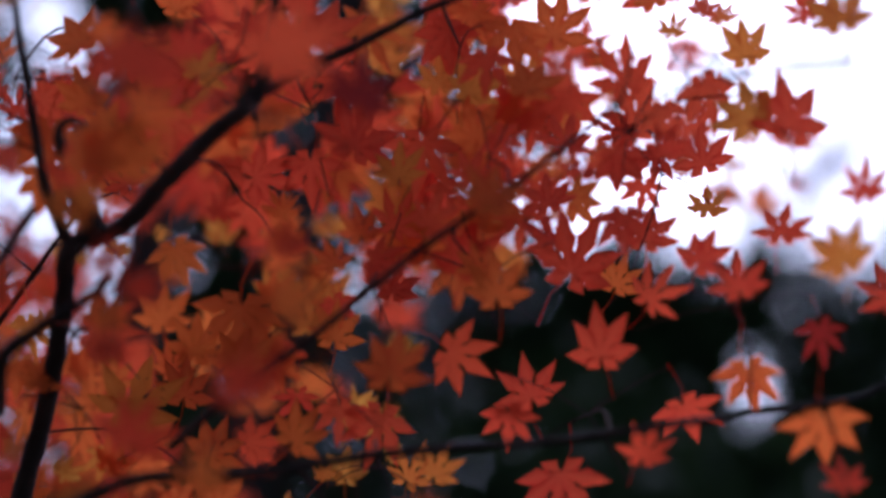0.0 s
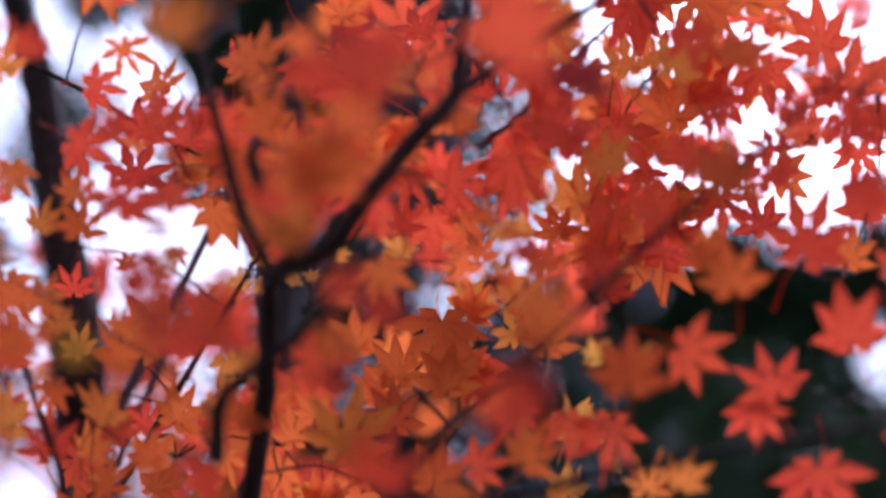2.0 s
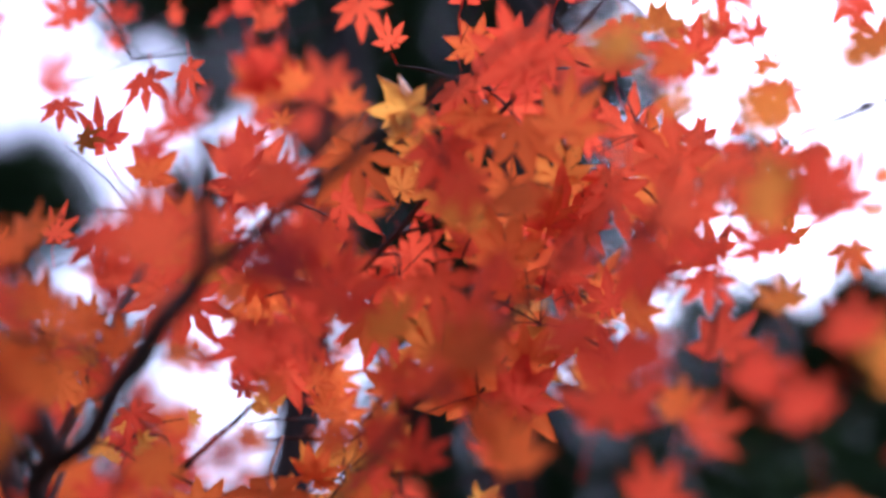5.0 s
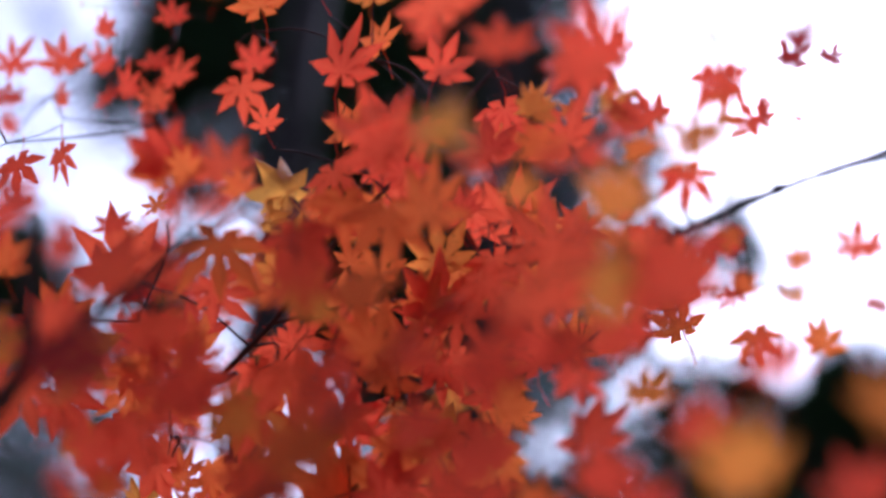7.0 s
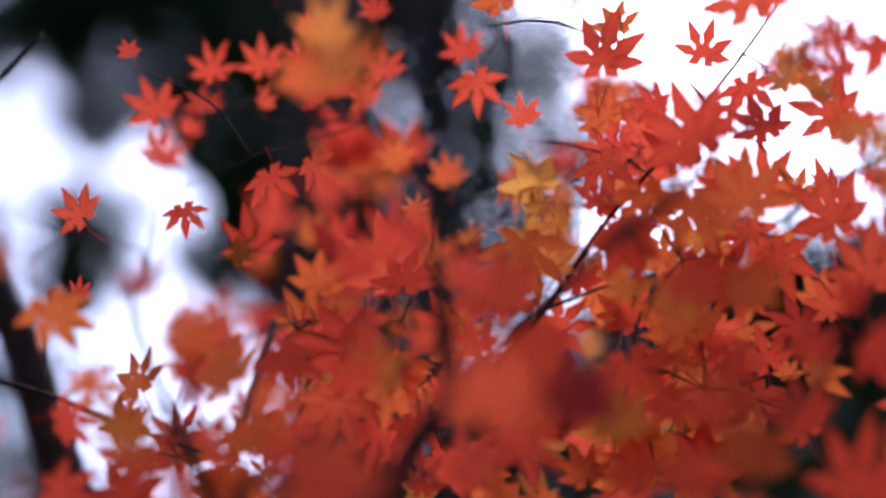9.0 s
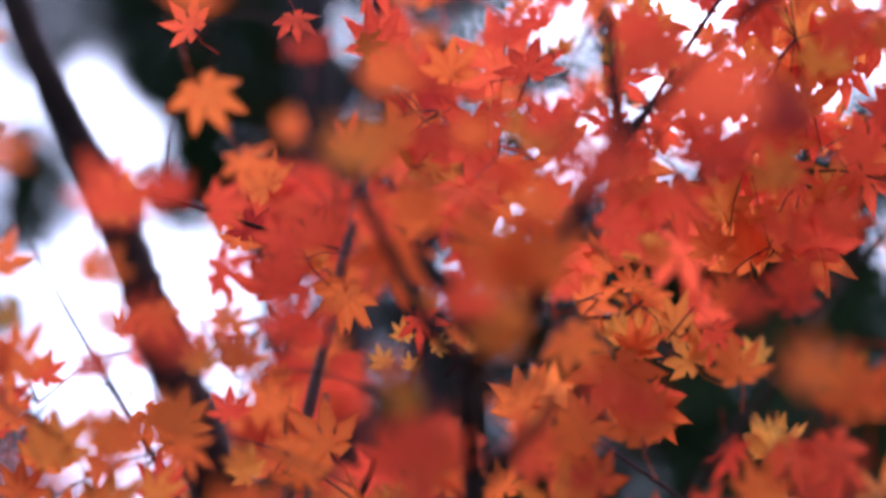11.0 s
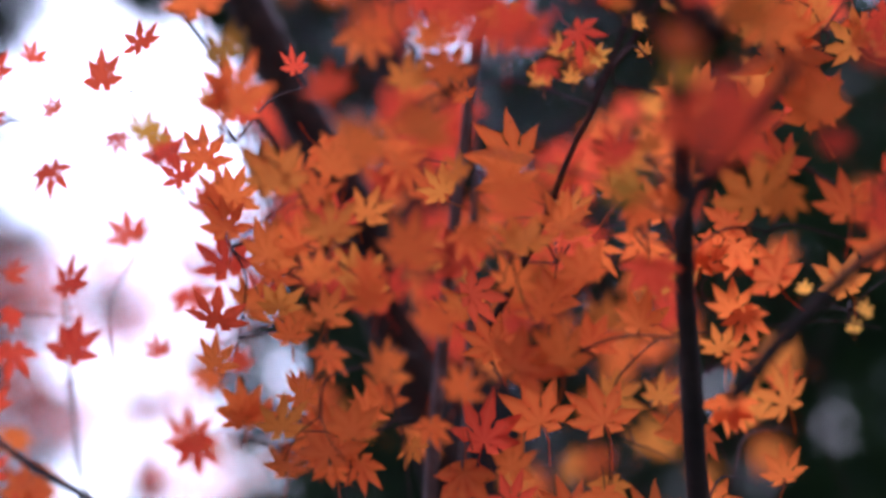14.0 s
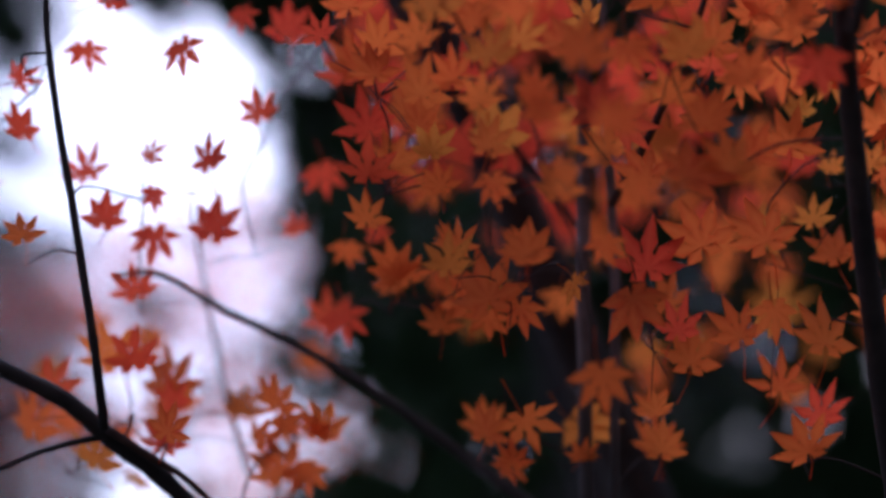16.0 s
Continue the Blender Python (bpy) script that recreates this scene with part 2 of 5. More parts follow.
def in_opening(x, z):
    """Whether the sky shows there: wide ragged clearings, and small gaps where the crowns are thinner."""
    v = openness(x, z)
    wide = noise.noise(Vector((x * 2.6, 1.0, z * 2.6)))
    small = noise.noise(Vector((x * 9.0, 5.0, z * 9.0)))
    return v + 0.40 * wide + 0.15 * small > 0.70 or (v > 0.04 and small > 0.54 - 0.55 * v)


def blade(verts, faces, rng, c, s):
    """One small pointed leaf, bent along its length."""
    q = Euler((rng.uniform(-1.1, 1.1), rng.uniform(-1.1, 1.1), rng.uniform(0, 6.28))).to_matrix() @ Euler((1.2, 0, 0)).to_matrix()
    n = len(verts)
    for u, v, w in ((0, -1, 0), (0.42, -0.2, 0.08), (0.3, 0.5, 0.04), (0, 1, -0.1), (-0.3, 0.5, 0.04), (-0.42, -0.2, 0.08)):
        verts.append(c + q @ (Vector((u, v, w)) * s))
    faces.append(tuple(range(n, n + 6)))


def crown(parent, rng, x0, x1, y0, y1, z0, z1, count, size, material, thin=-0.32, open_sky=True, name="crown"):
    """A loose crown of small leaves with uneven gaps, in the parent's own frame of reference."""
    verts, faces = [], []
    base = parent.location
    while len(faces) < count:
        p = Vector((rng.uniform(x0, x1), rng.uniform(y0, y1), rng.uniform(z0, z1)))
        lump = noise.noise(Vector((p.x * 2.1, p.y * 0.7, p.z * 2.1))) + 0.5 * noise.noise(Vector((p.x * 6.0, 3.0, p.z * 6.0)))
        tuft = noise.noise(Vector((p.x * 7.0, 9.0, p.z * 7.0))) > 0.58
        if not open_sky:
            reach = ((2 * p.x - x0 - x1) / (x1 - x0)) ** 2 + ((2 * p.y - y0 - y1) / (y1 - y0)) ** 2 + 0.8 * ((2 * p.z - z0 - z1) / (z1 - z0)) ** 4
            if reach > 0.95 + 0.5 * lump:
                continue
        if lump < thin or (open_sky and not tuft and in_opening(p.x, p.z)):
            continue
        blade(verts, faces, rng, p - base, size * rng.uniform(0.6, 1.3))
    me = bpy.data.meshes.new(name)
    me.from_pydata(verts, [], faces)
    me.materials.append(material)
    ob = new(name, me)
    ob.parent = parent
    return tagged(ob, kind="stuff")


def back_tree(name, label, x, y, height, radius, lean, seed, bark, limbs=7):
    rng = random.Random(seed)
    tree = thing(name, label, "tree", (x, y, 0), "trees behind the maple")
    bm = bmesh.new()
    pts = []
    for k in range(8):
        u = k / 7
        pts.append((lean * u * height + 0.06 * math.sin(3 * u + seed), 0.06 * math.cos(4 * u + seed), u * height - 0.08, radius * (1 - 0.5 * u) * (1.35 if k == 0 else 1)))
    tube(bm, pts, 14, 0.25, 5, seed)
    part("trunk", bm, bark, tree)
    for k in range(limbs):
        bm = bmesh.new()
        z = height * rng.uniform(0.25, 0.9)
        a = rng.uniform(0, 6.28)
        length = rng.uniform(0.5, 1.2)
        q = Vector((lean * z, 0, z))
        w = Vector((math.cos(a), 0.5 * math.sin(a), rng.uniform(0.1, 0.6)))
        tube(bm, [(*(q + w * length * u), radius * 0.3 * (1 - 0.85 * u)) for u in (0, 0.35, 0.7, 1)], 7, 0.2, 4, seed + k)
        part("limb", bm, bark, tree)
    return tree, rng


tree, rng = back_tree("evergreen_tree", "tall dark evergreen tree with glossy leaves and a straight trunk", -0.68, 4.7, 7.2, 0.11, 0.0, 3, TRUNK)
crown(tree, rng, -1.25, 0.15, 4.95, 5.45, 1.0, 6.8, 49400, 0.037, EVERGREEN, -0.6)
tree, rng = back_tree("evergreen_tree", "dark evergreen tree with dense leaves and an unseen top", 0.9, 5.5, 2.6, 0.08, 0.02, 5, TRUNK)
crown(tree, rng, 0.15, 1.45, 4.95, 5.45, 1.0, 6.6, 50700, 0.037, EVERGREEN, -0.6)
tree, rng = back_tree("evergreen_tree", "broad dark evergreen tree beside the open sky", 2.4, 5.5, 2.6, 0.09, 0.02, 7, TRUNK)
crown(tree, rng, 1.45, 3.6, 4.95, 5.45, 0.8, 5.6, 59800, 0.037, EVERGREEN, -0.6)
tree, rng = back_tree("evergreen_tree", "dark evergreen tree with thinning leaves beside the clearing", -1.2, 5.5, 7.2, 0.12, 0.01, 11, TRUNK)
crown(tree, rng, -2.5, -1.25, 4.95, 5.45, 1.0, 6.8, 44200, 0.037, EVERGREEN, -0.6)
tree, rng = back_tree("evergreen_tree", "dark evergreen tree at the edge of the clearing", -4.4, 5.6, 6.5, 0.11, 0.02, 13, TRUNK)
crown(tree, rng, -4.4, -2.5, 4.95, 5.45, 1.0, 6.6, 23400, 0.037, EVERGREEN, -0.6)
tree, rng = back_tree("evergreen_tree", "young glossy evergreen standing close behind the maple", 0.55, 2.55, 2.0, 0.03, 0.02, 17, TRUNK)
crown(tree, rng, -0.15, 1.3, 2.2, 2.8, 1.2, 2.45, 900, 0.042, EVERGREEN, -0.1, False)
tree, rng = back_tree("evergreen_tree", "dark evergreen tree with dense leaves beyond the clearing", -5.4, 8.1, 4.6, 0.10, 0.01, 19, TRUNK)
crown(tree, rng, -8.2, -3.5, 7.6, 8.6, 0.6, 5.4, 20000, 0.06, EVERGREEN, -0.25, False)
tree, rng = back_tree("evergreen_tree", "low glossy evergreen shrub tree behind the maple trunk", -0.85, 2.8, 1.9, 0.025, 0.01, 23, TRUNK, 4)
crown(tree, rng, -1.15, -0.45, 2.5, 3.0, 1.0, 2.4, 700, 0.045, EVERGREEN, -0.1, False)
tree, rng = back_tree("distant_maple", "distant maple with pale red autumn leaves", -3.1, 7.6, 3.9, 0.05, 0.03, 9, TRUNK)
crown(tree, rng, -4.6, -1.6, 7.2, 8.2, 1.5, 4.0, 2600, 0.055, PINK, -0.1, False)
# unseen trees added behind the path to keep sky light off the leaf fronts
for k, (x, y) in enumerate(((-4.2, -1.2), (-1.6, -3.2), (1.6, -3.3), (4.6, -1.0))):
    tree, rng = back_tree("evergreen_tree", "large dark evergreen tree added unseen behind the path to block sky light", x, y, 7.0, 0.16, 0.0, 30 + k, TRUNK, 5)
    crown(tree, rng, x - 1.9, x + 1.9, y - 1.3, y + 0.8, 0.4, 7.0, 2200, 0.12, EVERGREEN, -0.6, False)


# ---- the maple: boughs with their leaves ----
maple = thing("maple_tree", "japanese maple with red and orange autumn leaves on dark thin boughs", "tree", (0.0, 1.6, 0.0))
LINES = {}
HUBS = []


def bough(points, material, label):
    """One bough of the tree, tapering along its points."""
    bm = bmesh.new()
    own = [(x, y - 1.6, z, r) for x, y, z, r in points]
    tube(bm, own, 8, 0.22, 6, len(LINES))
    ob = part("branch", bm, material, maple, label)
    LINES[ob.name] = smooth_line(own, 6)
    return ob


spray_rng = random.Random(21)


def spray(parent, leaves):
    """Leaves of one bough: tone and shape, place, span and spin. A fine twig carries their stalks."""
    ends = []
    for kind, x, y, z, size, spin in leaves:
        ob = leaf(parent, kind[0], kind[1], x, y - 1.6, z, size, spin + spray_rng.uniform(-8, 8), spray_rng.uniform(-30, 30), spray_rng.uniform(-30, 30))
        ends.append(ob.matrix_basis @ Vector((0, -0.86, -0.2)))
    hub = sum(ends, Vector()) / len(ends)
    foot = min([Vector(q[:3]) for line in LINES.values() for q in line] + HUBS, key=lambda q: (q - hub).length)
    HUBS.append(hub)
    bm = bmesh.new()
    sag = Vector((spray_rng.uniform(-0.015, 0.015), spray_rng.uniform(-0.01, 0.02), 0.012))
    tube(bm, [(*foot, 0.0010), (*((foot + hub) / 2 + sag), 0.0009), (*hub, 0.0007)], 5, 0.2, 4, 1)
    for e in ends:
        tube(bm, [(*hub, 0.0006), (*((hub + e) / 2 + sag * 0.3), 0.0005), (*e, 0.0004)], 4, 0.1, 3, 2)
    part("twig", bm, TWIG, parent)


bough_0 = bough([(-0.400, 1.750, -0.100, 0.0241), (-0.385, 1.450, 0.600, 0.0169), (-0.345, 1.120, 1.220, 0.0127), (-0.315, 0.970, 1.500, 0.0090), (-0.291, 0.891, 1.655, 0.0072), (-0.278, 0.850, 1.724, 0.0066), (-0.268, 0.799, 1.778, 0.0062), (-0.262, 0.766, 1.804, 0.0066), (-0.229, 0.755, 1.820, 0.0062), (-0.207, 0.740, 1.846, 0.0060), (-0.180, 0.727, 1.880, 0.0056), (-0.156, 0.717, 1.906, 0.0052), (-0.153, 0.703, 1.938, 0.0040), (-0.151, 0.685, 1.977, 0.0032)], BARK, "dark forked maple stem with smooth bark")
bough_1 = bough([(-0.262, 0.766, 1.804, 0.0040), (-0.279, 0.741, 1.831, 0.0036), (-0.291, 0.726, 1.864, 0.0031), (-0.303, 0.709, 1.899, 0.0027), (-0.313, 0.695, 1.928, 0.0022), (-0.325, 0.680, 1.970, 0.0018)], BARK, "thin dark side limb of the maple")
bough_2 = bough([(-0.156, 0.717, 1.906, 0.0040), (-0.136, 0.722, 1.927, 0.0035), (-0.095, 0.715, 1.955, 0.0030), (-0.061, 0.706, 1.977, 0.0025), (-0.030, 0.699, 1.994, 0.0020), (0.020, 0.690, 2.030, 0.0015)], BARK, "thin dark side limb of the maple")
bough_3 = bough([(-0.285, 0.790, 1.605, 0.0046), (-0.246, 0.789, 1.633, 0.0043), (-0.216, 0.783, 1.651, 0.0041), (-0.182, 0.778, 1.667, 0.0038), (-0.124, 0.778, 1.677, 0.0036), (-0.087, 0.776, 1.688, 0.0033), (-0.046, 0.774, 1.700, 0.0031), (0.011, 0.773, 1.713, 0.0029), (0.062, 0.772, 1.724, 0.0026), (0.119, 0.769, 1.740, 0.0024), (0.235, 0.762, 1.772, 0.0021), (0.261, 0.757, 1.785, 0.0018), (0.298, 0.750, 1.803, 0.0016)], BARK, "long dark lower bough of the maple")
bough_4 = bough([(-0.177, 0.796, 1.691, 0.0030), (-0.140, 0.780, 1.730, 0.0027), (-0.095, 0.764, 1.769, 0.0024), (-0.045, 0.744, 1.819, 0.0022), (-0.004, 0.729, 1.854, 0.0019), (0.031, 0.717, 1.885, 0.0016), (0.075, 0.699, 1.927, 0.0013)], TWIG, "slender reddish maple twig")
bough_5 = bough([(-0.455, 1.139, 1.630, 0.0039), (-0.482, 1.101, 1.708, 0.0031), (-0.526, 1.047, 1.820, 0.0027), (-0.574, 1.003, 1.932, 0.0022), (-0.615, 0.965, 2.033, 0.0010)], TWIG, "slender bare maple twig")
bough_6 = bough([(-0.153, 0.981, 2.020, 0.0024), (-0.155, 0.955, 2.002, 0.0022), (-0.110, 0.934, 2.037, 0.0020), (-0.056, 0.907, 2.090, 0.0018), (-0.005, 0.885, 2.130, 0.0016), (0.055, 0.859, 2.184, 0.0014), (0.100, 0.840, 2.230, 0.0012)], TWIG, "slender reddish maple twig")
bough_7 = bough([(-0.119, 0.943, 2.039, 0.0015), (-0.070, 0.953, 2.056, 0.0013), (-0.015, 0.980, 2.077, 0.0011), (0.030, 0.991, 2.101, 0.0007)], TWIG, "slender reddish maple twig")
bough_8 = bough([(-0.300, 1.030, 1.882, 0.0026), (-0.262, 1.015, 1.908, 0.0023), (-0.233, 1.009, 1.933, 0.0019), (-0.210, 1.006, 1.949, 0.0016)], BARK, "broken dark twig end")
bough_9 = bough([(0.367, 1.168, 2.303, 0.0050), (0.301, 1.163, 2.280, 0.0050), (0.263, 1.160, 2.265, 0.0046), (0.254, 1.159, 2.262, 0.0078), (0.246, 1.159, 2.258, 0.0046), (0.211, 1.158, 2.243, 0.0044), (0.146, 1.157, 2.211, 0.0038), (0.105, 1.158, 2.190, 0.0026)], BARK, "bare dark twig with swollen buds")
bough_10 = bough([(-0.600, 1.090, 1.300, 0.0062), (-0.506, 1.047, 1.593, 0.0058), (-0.469, 1.034, 1.703, 0.0054), (-0.439, 1.025, 1.788, 0.0050), (-0.407, 1.017, 1.874, 0.0046), (-0.370, 1.000, 1.970, 0.0042), (-0.330, 0.990, 2.080, 0.0038)], PALE, "upright pale grey-barked stem")
bough_11 = bough([(-0.449, 1.029, 1.693, 0.0034), (-0.413, 0.987, 1.720, 0.0031), (-0.389, 0.954, 1.741, 0.0027), (-0.364, 0.920, 1.765, 0.0024), (-0.334, 0.885, 1.800, 0.0021), (-0.310, 0.852, 1.822, 0.0017), (-0.280, 0.820, 1.860, 0.0014)], TWIG, "slender dark maple twig")
bough_12 = bough([(-0.851, 0.924, 1.633, 0.0037), (-0.838, 0.911, 1.696, 0.0033), (-0.826, 0.903, 1.788, 0.0031), (-0.814, 0.888, 1.861, 0.0027), (-0.803, 0.884, 1.929, 0.0023), (-0.782, 0.879, 2.008, 0.0011)], BARK, "slender upright maple sapling")
bough_13 = bough([(-0.965, 0.909, 1.751, 0.0063), (-0.917, 0.924, 1.702, 0.0063), (-0.885, 0.944, 1.669, 0.0067), (-0.863, 0.965, 1.630, 0.0072), (-0.839, 0.985, 1.592, 0.0069), (-0.808, 1.013, 1.523, 0.0065)], BARK, "sloping dark maple limb")
bough_14 = bough([(-0.770, 0.793, 1.702, 0.0011), (-0.743, 0.797, 1.695, 0.0018), (-0.710, 0.807, 1.661, 0.0025), (-0.676, 0.817, 1.629, 0.0028), (-0.641, 0.828, 1.590, 0.0032), (-0.605, 0.842, 1.542, 0.0036), (-0.572, 0.854, 1.497, 0.0039), (-0.527, 0.872, 1.435, 0.0043)], BARK, "sloping slender dark maple limb")
bough_15 = bough([(-0.870, 0.963, 1.635, 0.0030), (-0.909, 0.959, 1.638, 0.0023), (-0.950, 0.956, 1.635, 0.0019), (-1.005, 0.952, 1.630, 0.0011)], BARK, "thin dark maple twig")
bough_16 = bough([(-0.860, 0.953, 1.637, 0.0034), (-0.839, 0.971, 1.609, 0.0030), (-0.823, 0.988, 1.587, 0.0026), (-0.801, 1.009, 1.544, 0.0020)], TWIG, "thin dark maple twig")
bough_17 = bough([(-0.286, 0.989, 1.870, 0.0011), (-0.238, 1.001, 1.847, 0.0017), (-0.200, 1.015, 1.817, 0.0017), (-0.152, 1.034, 1.775, 0.0017), (-0.106, 1.063, 1.736, 0.0015), (-0.063, 1.091, 1.699, 0.0011)], TWIG, "fine reddish maple twig")
bough_18 = bough([(-0.602, 0.854, 2.205, 0.0026), (-0.536, 0.849, 2.237, 0.0024), (-0.502, 0.845, 2.256, 0.0022), (-0.472, 0.838, 2.282, 0.0018)], BARK, "thin bare twig against the sky")
bough_19 = bough([(-0.500, 1.600, 0.900, 0.0300), (-0.490, 1.380, 1.300, 0.0283), (-0.527, 1.202, 1.784, 0.0266), (-0.538, 1.161, 1.893, 0.0249), (-0.554, 1.140, 1.960, 0.0232), (-0.564, 1.123, 1.998, 0.0215), (-0.575, 1.096, 2.056, 0.0198), (-0.586, 1.070, 2.114, 0.0181), (-0.601, 1.051, 2.153, 0.0164), (-0.625, 1.020, 2.230, 0.0147), (-0.660, 0.990, 2.350, 0.0130)], BARK, "thick leaning dark maple stem behind the leaves")
bough_20 = bough([(-0.243, 0.752, 1.810, 0.0070), (-0.253, 0.746, 1.824, 0.0085), (-0.263, 0.737, 1.843, 0.0070), (-0.274, 0.729, 1.859, 0.0040), (-0.276, 0.725, 1.869, 0.0026), (-0.269, 0.723, 1.874, 0.0022), (-0.260, 0.725, 1.870, 0.0016)], BARK, "hooked dead twig beside the fork")
bough_21 = bough([(-0.492, 0.842, 2.000, 0.0020), (-0.451, 0.851, 1.985, 0.0020), (-0.402, 0.865, 1.962, 0.0018), (-0.348, 0.878, 1.940, 0.0013)], TWIG, "fine bare twig with a leaf stalk")
bough_22 = bough([(-0.824, 1.157, 1.593, 0.0023), (-0.819, 1.139, 1.675, 0.0020), (-0.805, 1.119, 1.775, 0.0018), (-0.791, 1.105, 1.849, 0.0010)], TWIG, "fine upright bare twig")
bough_23 = bough([(-0.245, 1.016, 1.663, 0.0004), (-0.210, 1.019, 1.661, 0.0006), (-0.172, 1.023, 1.655, 0.0006), (-0.134, 1.040, 1.642, 0.0004)], TWIG, "fine bare twig among the leaves")
bough_24 = bough([(-0.220, 1.003, 1.900, 0.0009), (-0.189, 1.004, 1.902, 0.0015), (-0.158, 1.007, 1.900, 0.0018), (-0.139, 1.005, 1.909, 0.0011)], TWIG, "fine dark twig under the curled leaves")
bough_25 = bough([(-0.290, 0.797, 1.699, 0.0052), (-0.280, 0.753, 1.719, 0.0046), (-0.261, 0.732, 1.731, 0.0040), (-0.235, 0.720, 1.749, 0.0034), (-0.212, 0.708, 1.767, 0.0028)], BARK, "dark bent side limb of the maple")
bough_27 = bough([(-0.560, 1.960, -0.100, 0.0620), (-0.550, 1.940, 0.800, 0.0560), (-0.540, 1.920, 1.600, 0.0500), (-0.530, 1.900, 2.300, 0.0440), (-0.525, 1.890, 3.000, 0.0380), (-0.540, 1.900, 3.800, 0.0320)], TRUNK, "straight dark main trunk of the maple")
bough_26 = bough([(-0.565, 1.070, 1.350, 0.0045), (-0.478, 1.045, 1.600, 0.0041), (-0.447, 1.035, 1.700, 0.0036), (-0.422, 1.030, 1.790, 0.0032), (-0.395, 1.020, 1.880, 0.0028)], PALE, "slender pale grey-barked stem")

spray(bough_0, [("os", -0.202, 0.787, 1.822, 0.051, 162),
    ("rs", -0.239, 0.781, 1.756, 0.057, 86),
    ("aw", -0.214, 0.835, 1.725, 0.036, 171),
    ("as", -0.289, 0.832, 1.774, 0.024, 16),
    ("os", -0.280, 0.830, 1.730, 0.040, -2),
    ("ow", -0.303, 0.845, 1.742, 0.041, 176)])
spray(bough_0, [("rs", -0.138, 0.696, 1.963, 0.042, 8),
    ("rs", -0.176, 0.700, 1.993, 0.056, 2),
    ("rs", -0.209, 0.728, 1.994, 0.043, 13),
    ("as", -0.202, 0.741, 1.931, 0.052, 7),
    ("rs", -0.194, 0.677, 1.907, 0.034, -10),
    ("os", -0.153, 0.756, 1.906, 0.032, 4)])
spray(bough_0, [("os", -0.197, 0.896, 1.754, 0.056, -5),
    ("as", -0.226, 0.873, 1.729, 0.077, 4)])
spray(bough_0, [("rs", -0.312, 0.777, 1.759, 0.040, -8)])
spray(bough_0, [("ow", -0.349, 0.852, 1.707, 0.041, -5),
    ("os", -0.376, 0.871, 1.656, 0.058, 13),
    ("ow", -0.406, 0.858, 1.659, 0.058, 71),
    ("os", -0.354, 0.910, 1.669, 0.048, 40)])
spray(bough_0, [("os", -0.358, 0.957, 1.617, 0.064, -3),
    ("os", -0.372, 0.938, 1.568, 0.047, -165),
    ("os", -0.398, 0.958, 1.558, 0.056, 9),
    ("as", -0.364, 0.999, 1.575, 0.042, -162),
    ("os", -0.342, 0.970, 1.536, 0.064, 32),
    ("on", -0.377, 1.021, 1.517, 0.058, 24)])
spray(bough_0, [("rs", -0.164, 0.807, 1.892, 0.061, 86),
    ("on", -0.139, 0.801, 1.865, 0.033, -1)])
spray(bough_0, [("rn", -0.236, 0.659, 1.998, 0.046, 1),
    ("ow", -0.210, 0.647, 2.072, 0.046, 13),
    ("as", -0.198, 0.638, 2.094, 0.050, -14)])
spray(bough_0, [("as", -0.174, 0.551, 2.015, 0.050, 25)])
spray(bough_0, [("rw", -0.119, 0.584, 1.854, 0.059, 6)])
spray(bough_0, [("os", -0.315, 0.971, 1.679, 0.056, 26)])
spray(bough_0, [("os", -0.377, 0.991, 1.468, 0.064, -5),
    ("rs", -0.356, 1.029, 1.488, 0.053, 41)])
spray(bough_0, [("os", -0.293, 1.004, 1.545, 0.048, -1),
    ("os", -0.290, 0.990, 1.595, 0.045, -167),
    ("os", -0.239, 1.007, 1.551, 0.048, 11)])
spray(bough_0, [("os", -0.207, 0.671, 1.856, 0.047, 48)])
spray(bough_1, [("os", -0.285, 0.740, 1.942, 0.063, -32),
    ("rs", -0.313, 0.777, 1.913, 0.049, 86),
    ("os", -0.297, 0.764, 1.885, 0.065, -174),
    ("rs", -0.353, 0.762, 1.919, 0.028, 11),
    ("rs", -0.329, 0.719, 1.881, 0.044, -15),
    ("on", -0.378, 0.744, 1.953, 0.049, 156)])
spray(bough_1, [("os", -0.420, 0.706, 1.783, 0.047, 28),
    ("os", -0.452, 0.691, 1.777, 0.042, 13),
    ("os", -0.458, 0.743, 1.788, 0.028, 19),
    ("rs", -0.468, 0.721, 1.826, 0.037, 11),
    ("on", -0.430, 0.649, 1.822, 0.040, 28),
    ("os", -0.442, 0.671, 1.861, 0.042, 8)])
spray(bough_1, [("rs", -0.398, 0.663, 1.896, 0.031, 12),
    ("rs", -0.419, 0.628, 1.878, 0.058, 24),
    ("on", -0.472, 0.612, 1.911, 0.046, 26)])
spray(bough_1, [("rs", -0.266, 0.786, 1.970, 0.052, 161)])
spray(bough_1, [("rs", -0.309, 0.679, 2.059, 0.038, 21),
    ("rn", -0.320, 0.680, 1.979, 0.043, -6)])
spray(bough_1, [("os", -0.270, 0.624, 1.920, 0.050, 19),
    ("as", -0.287, 0.580, 1.859, 0.047, 31)])
spray(bough_1, [("rw", -0.340, 0.659, 1.842, 0.033, 10),
    ("rs", -0.355, 0.735, 1.832, 0.055, 27)])
spray(bough_1, [("rs", -0.383, 0.607, 2.027, 0.028, 26)])
spray(bough_1, [("os", -0.350, 0.559, 1.945, 0.036, 15)])
spray(bough_1, [("rs", -0.373, 0.582, 1.781, 0.029, -5),
    ("rs", -0.382, 0.570, 1.788, 0.027, -3)])
